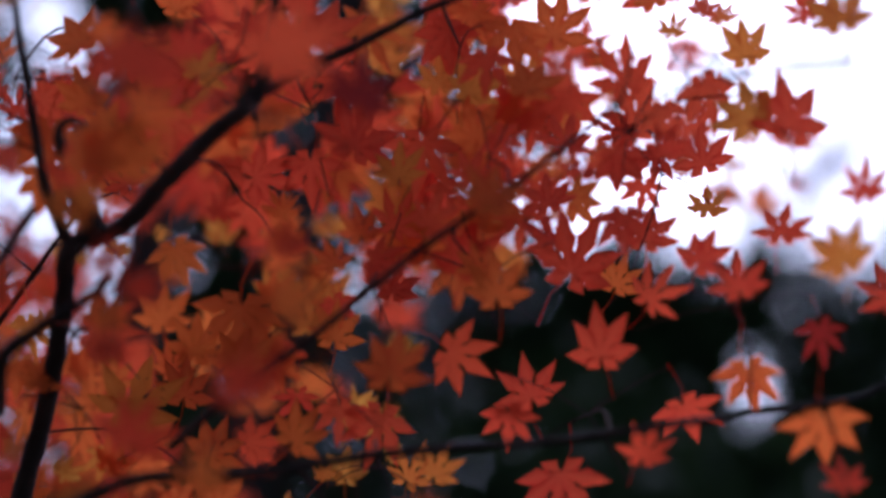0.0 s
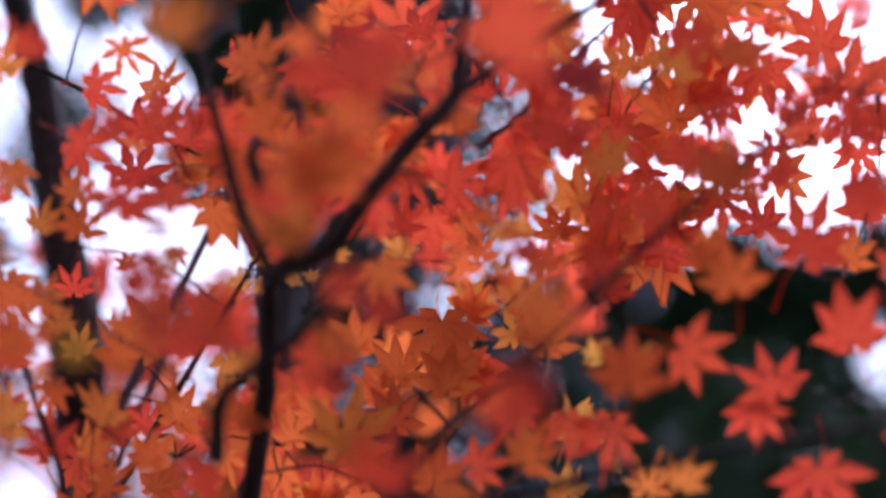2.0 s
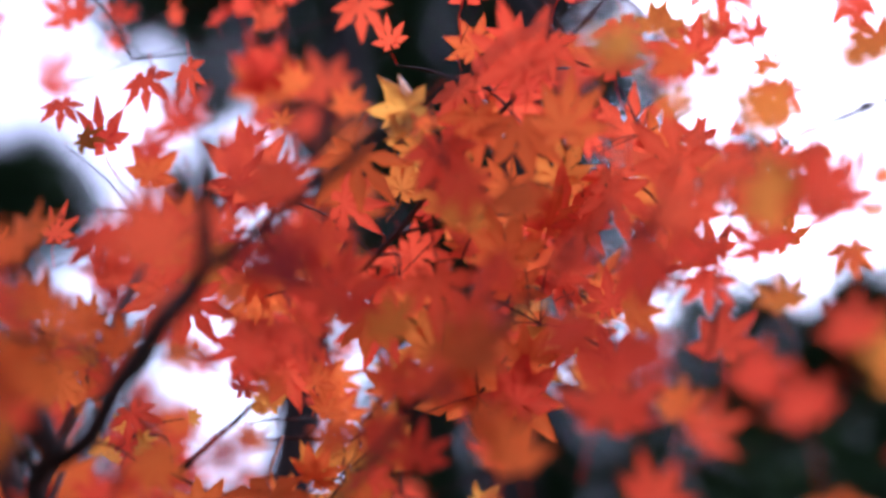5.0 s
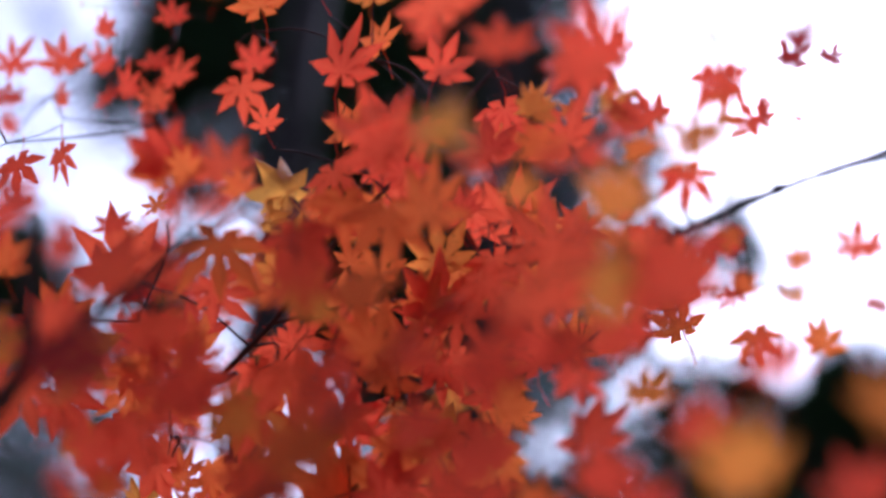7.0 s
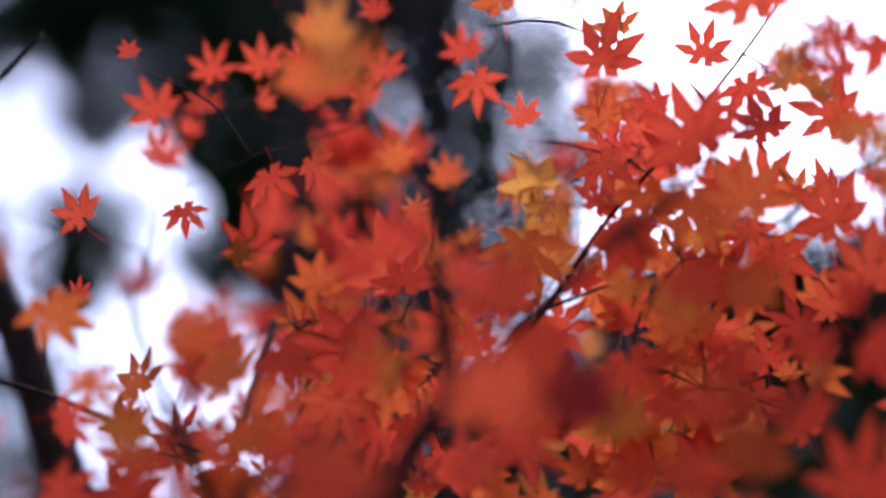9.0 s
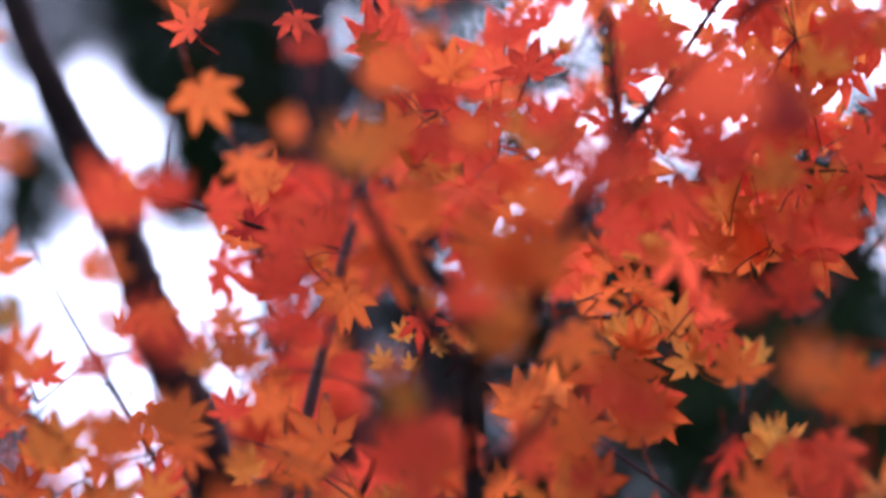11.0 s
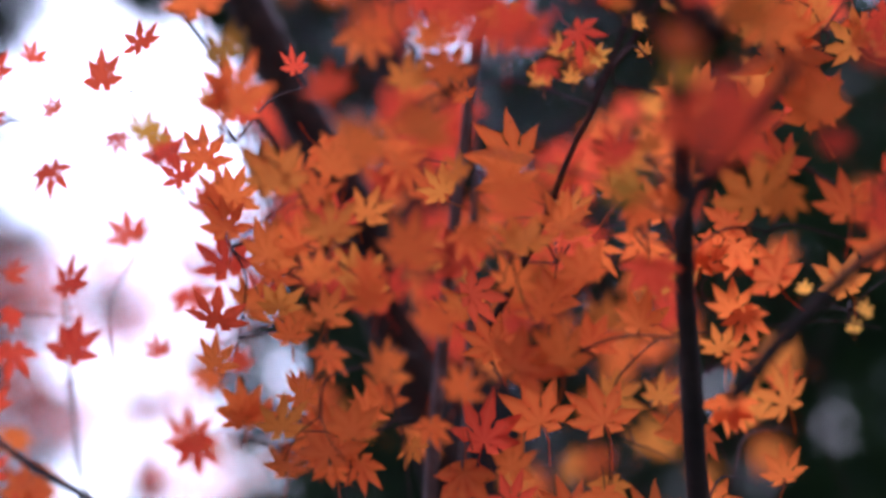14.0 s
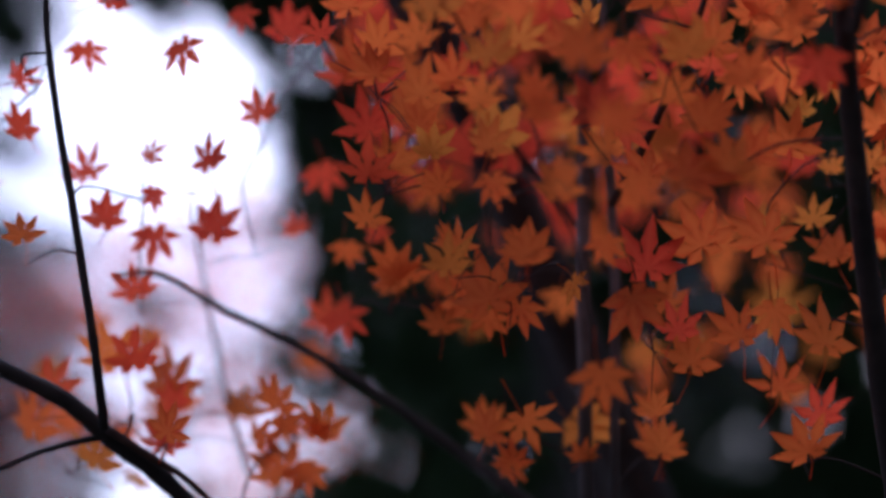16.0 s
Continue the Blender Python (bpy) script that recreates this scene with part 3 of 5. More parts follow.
spray(bough_1, [("os", -0.397, 0.730, 1.998, 0.057, 173)])
spray(bough_2, [("rw", -0.127, 0.730, 1.963, 0.063, 9),
    ("rs", -0.107, 0.765, 1.955, 0.053, 176),
    ("rs", -0.169, 0.760, 1.955, 0.037, -7),
    ("rs", -0.104, 0.807, 1.944, 0.041, 56),
    ("rs", -0.095, 0.775, 1.909, 0.072, 8),
    ("rs", -0.124, 0.788, 1.901, 0.061, 176)])
spray(bough_2, [("rw", -0.046, 0.804, 2.032, 0.058, 172),
    ("as", -0.022, 0.769, 1.960, 0.049, 20),
    ("rs", -0.014, 0.733, 1.968, 0.048, 171)])
spray(bough_2, [("ds", -0.080, 0.639, 1.868, 0.058, -5)])
spray(bough_2, [("rs", 0.152, 0.683, 2.050, 0.070, -24),
    ("ds", 0.201, 0.681, 2.102, 0.038, 24)])
spray(bough_2, [("rs", 0.048, 0.739, 2.143, 0.079, 14),
    ("rs", 0.079, 0.715, 2.158, 0.060, 15),
    ("rs", 0.093, 0.727, 2.100, 0.051, -10)])
spray(bough_3, [("rs", 0.048, 0.839, 1.771, 0.056, -14),
    ("rs", 0.033, 0.829, 1.755, 0.048, 171),
    ("rs", 0.074, 0.851, 1.725, 0.075, 176),
    ("rw", 0.089, 0.810, 1.797, 0.057, -9),
    ("rs", 0.122, 0.806, 1.731, 0.044, 6),
    ("rs", 0.149, 0.824, 1.775, 0.056, 151)])
spray(bough_3, [("rw", 0.143, 0.773, 1.857, 0.042, 17),
    ("rs", 0.167, 0.754, 1.834, 0.045, -7),
    ("rn", 0.115, 0.791, 1.834, 0.053, 20),
    ("os", 0.178, 0.775, 1.789, 0.053, 171),
    ("rs", 0.193, 0.757, 1.877, 0.045, 11),
    ("dn", 0.221, 0.763, 1.819, 0.042, 171)])
spray(bough_3, [("aw", 0.217, 0.700, 1.836, 0.053, -25),
    ("rs", 0.232, 0.710, 1.890, 0.041, -5),
    ("as", 0.277, 0.693, 1.859, 0.051, 14),
    ("rs", 0.267, 0.757, 1.844, 0.050, -22)])
spray(bough_3, [("rs", -0.184, 0.723, 1.673, 0.052, 26),
    ("on", -0.140, 0.729, 1.658, 0.043, 23),
    ("rs", -0.176, 0.709, 1.623, 0.040, 16)])
spray(bough_3, [("rs", -0.106, 0.616, 1.680, 0.049, 0)])
spray(bough_3, [("rs", -0.052, 0.861, 1.750, 0.065, 176),
    ("an", -0.028, 0.880, 1.713, 0.045, 18),
    ("as", -0.010, 0.847, 1.711, 0.040, 8),
    ("os", -0.023, 0.850, 1.681, 0.074, 176),
    ("aw", -0.085, 0.878, 1.706, 0.020, -16),
    ("os", -0.100, 0.889, 1.680, 0.061, -163)])
spray(bough_3, [("yc", -0.315, 0.806, 1.503, 0.036, 17)])
spray(bough_3, [("os", 0.226, 0.767, 1.761, 0.070, 171),
    ("rs", 0.246, 0.783, 1.725, 0.037, -17)])
spray(bough_4, [("rs", 0.063, 0.802, 1.850, 0.078, 13),
    ("rs", 0.042, 0.793, 1.894, 0.048, -14),
    ("os", 0.002, 0.791, 1.838, 0.040, -17),
    ("os", 0.015, 0.780, 1.817, 0.056, -15),
    ("rs", -0.013, 0.780, 1.900, 0.041, 10),
    ("rs", -0.036, 0.780, 1.861, 0.044, 51)])
spray(bough_4, [("rw", 0.088, 0.743, 1.870, 0.045, 172),
    ("rs", 0.110, 0.734, 1.915, 0.034, 6),
    ("rw", 0.081, 0.757, 1.922, 0.052, 121),
    ("rs", 0.106, 0.734, 1.947, 0.042, 176),
    ("rs", 0.047, 0.756, 1.921, 0.044, 11),
    ("rs", 0.134, 0.736, 1.971, 0.059, 151)])
spray(bough_4, [("as", -0.062, 0.782, 1.895, 0.045, -11),
    ("rn", -0.061, 0.807, 1.869, 0.053, 16),
    ("rs", -0.070, 0.790, 1.835, 0.044, 91),
    ("os", -0.098, 0.817, 1.839, 0.037, -19),
    ("rs", -0.058, 0.847, 1.837, 0.050, -1),
    ("as", -0.042, 0.817, 1.776, 0.036, -13)])
spray(bough_4, [("rs", -0.011, 0.813, 1.786, 0.059, 106),
    ("os", -0.046, 0.784, 1.754, 0.064, 9),
    ("rs", -0.081, 0.853, 1.750, 0.045, 171),
    ("os", -0.106, 0.841, 1.719, 0.052, 31),
    ("rn", -0.113, 0.868, 1.758, 0.045, 176),
    ("os", -0.096, 0.882, 1.808, 0.053, 9)])
spray(bough_4, [("yc", 0.083, 0.638, 1.981, 0.045, 16)])
spray(bough_4, [("rs", 0.104, 0.843, 1.994, 0.066, 4),
    ("rs", 0.116, 0.817, 1.960, 0.042, 173),
    ("rs", 0.087, 0.810, 1.967, 0.034, -26),
    ("rs", 0.151, 0.818, 1.956, 0.053, -13),
    ("rs", 0.117, 0.875, 1.964, 0.045, 172),
    ("as", 0.162, 0.850, 1.936, 0.040, -8)])
spray(bough_4, [("ow", 0.002, 0.717, 1.852, 0.055, 1),
    ("rs", 0.001, 0.754, 1.922, 0.040, 141),
    ("ow", 0.015, 0.741, 1.952, 0.048, 31)])
spray(bough_4, [("os", -0.167, 0.887, 1.712, 0.057, 20),
    ("rs", -0.140, 0.868, 1.720, 0.045, 86),
    ("ow", -0.154, 0.886, 1.677, 0.049, -9)])
spray(bough_4, [("rw", 0.124, 0.892, 1.925, 0.057, 3),
    ("os", 0.100, 0.851, 1.867, 0.045, 14)])
spray(bough_4, [("rs", -0.109, 0.682, 1.788, 0.033, -14),
    ("os", -0.095, 0.639, 1.735, 0.047, 8)])
spray(bough_4, [("ds", 0.252, 0.716, 2.079, 0.041, 16)])
spray(bough_4, [("aw", 0.158, 0.728, 1.992, 0.048, -21),
    ("rw", 0.124, 0.717, 2.015, 0.028, 16),
    ("as", 0.107, 0.723, 1.999, 0.028, -10),
    ("aw", 0.161, 0.710, 1.934, 0.053, -68),
    ("rw", 0.185, 0.712, 1.932, 0.068, -6),
    ("aw", 0.203, 0.667, 1.985, 0.052, -20)])
spray(bough_5, [("rs", -0.666, 1.056, 1.806, 0.048, -171),
    ("rs", -0.604, 1.042, 1.786, 0.046, 19),
    ("rw", -0.637, 1.058, 1.736, 0.029, -4),
    ("os", -0.664, 1.050, 1.735, 0.039, -162),
    ("ot", -0.583, 1.088, 1.770, 0.053, -122),
    ("os", -0.580, 1.019, 1.816, 0.055, 19)])
spray(bough_5, [("os", -0.582, 0.881, 1.804, 0.046, 4),
    ("os", -0.575, 0.889, 1.827, 0.047, 45),
    ("os", -0.584, 0.866, 1.852, 0.050, 12),
    ("rs", -0.615, 0.912, 1.858, 0.034, 0),
    ("os", -0.555, 0.869, 1.775, 0.053, 31),
    ("os", -0.567, 0.932, 1.774, 0.050, 15)])
spray(bough_5, [("aw", -0.563, 0.909, 1.746, 0.043, 29),
    ("rs", -0.614, 0.929, 1.751, 0.056, 24),
    ("ow", -0.597, 0.962, 1.762, 0.050, 38),
    ("os", -0.628, 0.954, 1.725, 0.044, 21),
    ("rs", -0.608, 0.964, 1.796, 0.058, 11)])
spray(bough_5, [("rs", -0.679, 0.983, 1.931, 0.034, -162),
    ("rw", -0.652, 1.004, 1.909, 0.048, 12),
    ("rs", -0.620, 1.002, 1.856, 0.048, 25),
    ("os", -0.605, 0.981, 1.852, 0.061, 11)])
spray(bough_5, [("as", -0.337, 1.159, 1.714, 0.054, 35),
    ("os", -0.306, 1.178, 1.720, 0.060, -164),
    ("as", -0.383, 1.142, 1.752, 0.060, -22)])
spray(bough_5, [("os", -0.513, 0.942, 1.863, 0.049, 148),
    ("os", -0.507, 0.995, 1.865, 0.063, 13),
    ("os", -0.551, 0.983, 1.857, 0.052, 11),
    ("rs", -0.523, 0.994, 1.816, 0.055, 8)])
spray(bough_5, [("rs", -0.551, 1.059, 1.788, 0.058, 88),
    ("rs", -0.507, 1.074, 1.764, 0.063, -2),
    ("aw", -0.517, 1.000, 1.766, 0.066, 13)])
spray(bough_5, [("as", -0.575, 1.122, 1.673, 0.056, 52),
    ("os", -0.509, 1.127, 1.651, 0.052, -161)])
spray(bough_5, [("ot", -0.291, 1.230, 1.760, 0.055, 139)])
spray(bough_5, [("os", -0.424, 1.106, 1.713, 0.050, -94)])
spray(bough_6, [("yc", -0.101, 0.906, 2.126, 0.057, -47),
    ("yc", -0.107, 0.896, 2.097, 0.030, -9),
    ("as", -0.093, 0.909, 2.091, 0.039, -27),
    ("rs", -0.062, 0.904, 2.102, 0.051, 26),
    ("aw", -0.101, 0.909, 2.060, 0.048, 15),
    ("os", -0.056, 0.935, 2.082, 0.039, 19)])
spray(bough_6, [("rn", -0.136, 0.882, 2.036, 0.066, 82),
    ("on", -0.114, 0.835, 2.048, 0.083, 173),
    ("rs", -0.185, 0.822, 2.055, 0.033, -20),
    ("rs", -0.197, 0.837, 2.029, 0.058, 13),
    ("rs", -0.149, 0.836, 1.977, 0.039, -14),
    ("rs", -0.228, 0.842, 2.007, 0.056, -171)])
spray(bough_6, [("os", -0.020, 0.897, 2.049, 0.049, -24),
    ("os", -0.015, 0.882, 1.988, 0.073, -16),
    ("as", -0.048, 0.841, 2.006, 0.047, -10),
    ("os", -0.000, 0.829, 2.059, 0.074, 175),
    ("os", -0.031, 0.831, 2.070, 0.063, -174),
    ("os", 0.032, 0.812, 2.044, 0.074, 12)])
spray(bough_6, [("ow", -0.179, 0.960, 2.028, 0.063, -18),
    ("rs", -0.183, 0.970, 2.045, 0.065, -22),
    ("os", -0.189, 0.926, 2.011, 0.034, 12),
    ("os", -0.221, 0.950, 2.014, 0.058, 175),
    ("os", -0.230, 0.963, 2.018, 0.055, 142),
    ("rw", -0.195, 0.996, 1.998, 0.046, 2)])
spray(bough_6, [("rs", -0.132, 0.982, 1.990, 0.072, -174),
    ("rs", -0.132, 0.970, 2.018, 0.056, -177),
    ("os", -0.127, 1.004, 2.025, 0.073, 148),
    ("os", -0.129, 0.946, 1.977, 0.064, -169),
    ("rs", -0.081, 0.927, 2.050, 0.043, 0),
    ("rn", -0.056, 0.945, 1.964, 0.061, 15)])
spray(bough_6, [("rs", -0.216, 0.899, 2.065, 0.083, -3)])
spray(bough_6, [("rs", -0.055, 0.872, 2.121, 0.056, 172),
    ("rs", -0.028, 0.868, 2.139, 0.047, 65),
    ("os", -0.046, 0.877, 2.158, 0.056, -15),
    ("rs", -0.011, 0.856, 2.147, 0.043, -25),
    ("rs", -0.003, 0.869, 2.112, 0.056, -12),
    ("rw", -0.026, 0.916, 2.129, 0.052, 60)])
spray(bough_6, [("rs", 0.054, 0.887, 2.038, 0.063, 162),
    ("rs", 0.099, 0.891, 2.058, 0.079, 0),
    ("rs", 0.030, 0.904, 2.099, 0.043, -5),
    ("rs", 0.060, 0.857, 2.118, 0.055, -17),
    ("rs", 0.110, 0.865, 2.127, 0.064, -24),
    ("aw", 0.094, 0.826, 2.126, 0.039, 8)])
spray(bough_6, [("rs", 0.149, 0.868, 2.010, 0.043, -19),
    ("rs", 0.162, 0.856, 2.037, 0.034, 6),
    ("os", 0.161, 0.831, 2.093, 0.034, -4),
    ("os", 0.104, 0.801, 2.079, 0.040, -24)])
spray(bough_6, [("rs", -0.045, 0.837, 2.179, 0.069, 20),
    ("os", -0.030, 0.867, 2.225, 0.052, -19),
    ("as", -0.015, 0.802, 2.213, 0.049, 5),
    ("rs", 0.025, 0.842, 2.176, 0.051, 21),
    ("os", -0.024, 0.836, 2.275, 0.052, 8),
    ("rs", -0.070, 0.833, 2.260, 0.048, -21)])
spray(bough_6, [("rw", 0.211, 0.781, 2.112, 0.049, 175),
    ("rs", 0.233, 0.855, 2.123, 0.043, -25),
    ("ds", 0.256, 0.841, 2.160, 0.035, 12),
    ("ds", 0.281, 0.859, 2.173, 0.027, 16),
    ("ds", 0.194, 0.811, 2.202, 0.027, 10)])
spray(bough_6, [("rs", -0.210, 0.932, 1.963, 0.051, -174)])
spray(bough_6, [("rs", -0.054, 0.842, 1.957, 0.071, 172),
    ("rs", -0.032, 0.890, 1.948, 0.046, 153),
    ("aw", -0.075, 0.935, 1.942, 0.063, -4)])
spray(bough_6, [("rs", -0.140, 0.881, 2.210, 0.052, 175),
    ("os", -0.112, 0.833, 2.242, 0.056, -11),
    ("rs", -0.121, 0.817, 2.267, 0.048, -10)])
spray(bough_6, [("rs", 0.131, 0.773, 2.125, 0.061, 175)])
spray(bough_6, [("rs", -0.152, 0.922, 2.261, 0.043, 5)])
spray(bough_6, [("rs", 0.017, 0.828, 2.122, 0.051, 172),
    ("rs", 0.007, 0.793, 2.081, 0.076, -14)])
spray(bough_6, [("rs", 0.059, 0.898, 2.182, 0.056, 172),
    ("as", 0.084, 0.872, 2.163, 0.038, -9),
    ("os", 0.103, 0.935, 2.199, 0.033, -4)])
spray(bough_6, [("rs", -0.106, 0.862, 2.157, 0.035, -8)])
spray(bough_6, [("os", -0.038, 0.954, 2.135, 0.055, -4),
    ("rs", -0.048, 0.943, 2.165, 0.066, 9)])
spray(bough_6, [("rs", -0.084, 1.169, 2.016, 0.098, 172)])
spray(bough_7, [("aw", 0.014, 0.951, 1.952, 0.060, -31),
    ("rs", 0.029, 0.937, 1.956, 0.057, 172),
    ("os", -0.008, 0.933, 1.931, 0.057, 38),
    ("os", -0.020, 0.931, 1.986, 0.058, 11),
    ("rn", -0.014, 0.980, 1.976, 0.047, 172),
    ("rs", 0.008, 0.962, 2.009, 0.051, 178)])
spray(bough_7, [("rs", -0.047, 0.930, 2.018, 0.051, -11),
    ("os", -0.055, 0.945, 2.029, 0.049, 2),
    ("os", -0.016, 0.967, 2.018, 0.070, 26),
    ("os", -0.002, 0.943, 2.045, 0.054, 8),
    ("rs", -0.016, 0.964, 2.056, 0.052, 84),
    ("os", 0.005, 0.927, 2.036, 0.056, 25)])
spray(bough_7, [("rn", 0.061, 0.939, 2.112, 0.078, 12),
    ("os", 0.084, 0.940, 2.106, 0.048, -18),
    ("rs", 0.047, 0.942, 2.085, 0.052, 175),
    ("ow", 0.064, 0.959, 2.076, 0.054, 146),
    ("os", 0.018, 0.945, 2.080, 0.052, 172),
    ("as", 0.012, 0.932, 2.076, 0.061, -4)])
spray(bough_7, [("rs", 0.014, 0.983, 2.027, 0.053, 172),
    ("as", 0.003, 0.988, 2.022, 0.026, -10),
    ("on", 0.033, 1.007, 2.028, 0.064, 116),
    ("os", -0.019, 1.011, 1.994, 0.064, 166),
    ("rs", 0.046, 0.967, 1.988, 0.052, -15),
    ("os", 0.063, 0.998, 1.987, 0.030, -5)])
spray(bough_7, [("rs", 0.092, 0.922, 2.006, 0.041, -28),
    ("rs", 0.076, 0.975, 2.015, 0.055, -11),
    ("os", 0.095, 0.996, 2.038, 0.054, 16),
    ("rs", 0.120, 1.006, 2.046, 0.048, -19),
    ("rs", 0.120, 0.952, 2.074, 0.013, -24),
    ("rn", 0.111, 0.932, 2.098, 0.051, 2)])
spray(bough_7, [("os", -0.181, 1.000, 2.191, 0.045, 5),
    ("on", -0.124, 1.020, 2.194, 0.064, -157),
    ("as", -0.166, 0.981, 2.124, 0.033, 4),
    ("yw", -0.116, 0.982, 2.111, 0.048, -4)])
spray(bough_7, [("rs", -0.104, 0.957, 2.031, 0.058, 95),
    ("rs", -0.120, 0.978, 2.042, 0.055, 172),
    ("os", -0.073, 0.971, 2.062, 0.077, 88)])
spray(bough_7, [("rs", 0.030, 0.916, 2.031, 0.051, -177),
    ("rs", 0.015, 0.932, 2.039, 0.074, 9)])
spray(bough_7, [("aw", 0.029, 1.036, 1.954, 0.039, -25),
    ("os", -0.038, 1.006, 1.971, 0.052, 0),
    ("rs", -0.051, 0.964, 1.963, 0.068, 2)])
spray(bough_7, [("os", 0.025, 1.114, 1.998, 0.053, 174),
    ("os", 0.008, 1.158, 2.027, 0.063, 16),
    ("aw", -0.039, 1.103, 2.000, 0.069, 81)])
spray(bough_7, [("on", -0.191, 0.885, 2.109, 0.030, -29)])
spray(bough_7, [("rs", 0.141, 0.940, 2.112, 0.017, -24),
    ("rn", 0.182, 0.999, 2.088, 0.026, -8),
    ("os", 0.173, 1.013, 2.058, 0.052, -30),
    ("rs", 0.169, 1.042, 2.094, 0.053, -4)])
spray(bough_7, [("ow", 0.066, 0.900, 1.955, 0.046, 83),
    ("rs", 0.056, 0.914, 1.921, 0.054, -27)])
spray(bough_7, [("os", -0.087, 1.058, 2.185, 0.051, -77)])
spray(bough_7, [("rs", 0.025, 0.965, 2.135, 0.055, 96)])
spray(bough_7, [("on", -0.074, 1.157, 2.055, 0.050, -131)])
spray(bough_8, [("yc", -0.218, 0.994, 1.923, 0.036, -7),
    ("rw", -0.191, 0.953, 1.938, 0.060, 172),
    ("os", -0.170, 1.002, 1.947, 0.039, -151),
    ("os", -0.183, 1.029, 1.959, 0.048, 116),
    ("os", -0.205, 1.013, 2.003, 0.044, 56),
    ("os", -0.241, 0.996, 2.018, 0.073, -172)])
spray(bough_8, [("rs", -0.200, 1.091, 1.957, 0.053, 9),
    ("rw", -0.242, 1.075, 1.995, 0.055, -129),
    ("rs", -0.258, 1.030, 1.991, 0.067, -158)])
spray(bough_8, [("os", -0.293, 1.152, 1.944, 0.046, -3)])
spray(bough_8, [("gs", -0.334, 1.128, 1.841, 0.042, -8),
    ("rt", -0.330, 1.117, 1.848, 0.050, -108),
    ("rw", -0.322, 1.178, 1.864, 0.074, 133),
    ("rs", -0.348, 1.198, 1.860, 0.068, 56)])
spray(bough_8, [("rs", -0.274, 0.945, 1.992, 0.067, 148)])
spray(bough_8, [("at", -0.236, 1.238, 1.910, 0.050, 60)])
spray(bough_8, [("os", -0.241, 1.161, 1.859, 0.054, -35)])
spray(bough_8, [("ow", -0.213, 1.346, 1.883, 0.062, -16)])
spray(bough_9, [("rs", 0.178, 1.091, 2.244, 0.061, 175),
    ("os", 0.207, 1.122, 2.198, 0.038, -178),
    ("rc", 0.140, 1.103, 2.193, 0.029, -164),
    ("rs", 0.194, 1.081, 2.167, 0.034, 175),
    ("rw", 0.163, 1.103, 2.135, 0.039, -2),
    ("rn", 0.209, 1.144, 2.152, 0.041, 175)])
spray(bough_9, [("rs", 0.157, 1.023, 2.251, 0.055, -27),
    ("rn", 0.132, 1.047, 2.272, 0.055, 10),
    ("as", 0.118, 1.062, 2.295, 0.055, 47)])
spray(bough_9, [("os", 0.273, 1.218, 2.217, 0.049, -17),
    ("rs", 0.219, 1.226, 2.203, 0.033, -8),
    ("rw", 0.206, 1.200, 2.243, 0.044, 174),
    ("as", 0.262, 1.276, 2.212, 0.047, 15),
    ("rs", 0.163, 1.223, 2.211, 0.083, 9)])
spray(bough_9, [("os", 0.226, 1.122, 2.103, 0.053, 175),
    ("os", 0.220, 1.148, 2.157, 0.038, 2),
    ("os", 0.281, 1.187, 2.121, 0.053, 12)])
spray(bough_9, [("rn", 0.273, 1.139, 2.321, 0.032, 54),
    ("rs", 0.249, 1.129, 2.328, 0.027, -22)])
spray(bough_9, [("rs", 0.326, 1.236, 2.235, 0.065, 0),
    ("rs", 0.335, 1.258, 2.199, 0.038, 174)])
spray(bough_9, [("os", 0.006, 1.193, 2.074, 0.067, 8)])
spray(bough_9, [("rs", 0.053, 1.091, 2.181, 0.072, 2)])
spray(bough_9, [("aw", -0.063, 1.225, 2.134, 0.043, 2)])
spray(bough_9, [("as", -0.039, 1.253, 2.217, 0.067, -4),
    ("os", -0.081, 1.280, 2.210, 0.056, 1)])
spray(bough_9, [("rs", -0.022, 1.167, 2.268, 0.070, 67),
    ("rs", -0.008, 1.172, 2.321, 0.081, -4)])
spray(bough_9, [("rs", 0.071, 1.240, 2.227, 0.054, 6),
    ("rt", 0.085, 1.284, 2.234, 0.053, 8),
    ("ot", 0.072, 1.244, 2.284, 0.070, -157),
    ("os", 0.083, 1.288, 2.180, 0.066, 2)])
spray(bough_9, [("rt", -0.121, 1.174, 2.272, 0.058, 73)])
spray(bough_9, [("rs", 0.137, 1.211, 2.194, 0.026, 26),
    ("os", 0.117, 1.179, 2.217, 0.062, 2)])
spray(bough_9, [("os", -0.020, 1.362, 2.091, 0.057, -178)])
spray(bough_9, [("as", -0.086, 1.419, 2.184, 0.063, -95)])
spray(bough_9, [("rs", -0.053, 1.092, 2.427, 0.053, -105)])
spray(bough_9, [("rs", -0.044, 1.319, 2.462, 0.063, -148),
    ("ow", -0.028, 1.292, 2.441, 0.068, -172)])
spray(bough_9, [("rs", -0.089, 1.383, 2.395, 0.062, -43)])
spray(bough_9, [("rw", -0.058, 1.258, 2.380, 0.055, 11)])
spray(bough_9, [("rs", 0.061, 1.316, 2.412, 0.062, 52)])
spray(bough_9, [("os", 0.442, 1.171, 2.370, 0.068, -74)])
spray(bough_9, [("os", -0.122, 1.374, 2.291, 0.071, 116)])
spray(bough_9, [("rs", 0.127, 1.152, 2.340, 0.055, -86)])
spray(bough_9, [("os", 0.041, 1.386, 2.333, 0.054, -119)])
spray(bough_9, [("os", 0.523, 1.402, 2.061, 0.069, -31)])
spray(bough_9, [("rs", 0.437, 1.336, 2.617, 0.056, -61)])
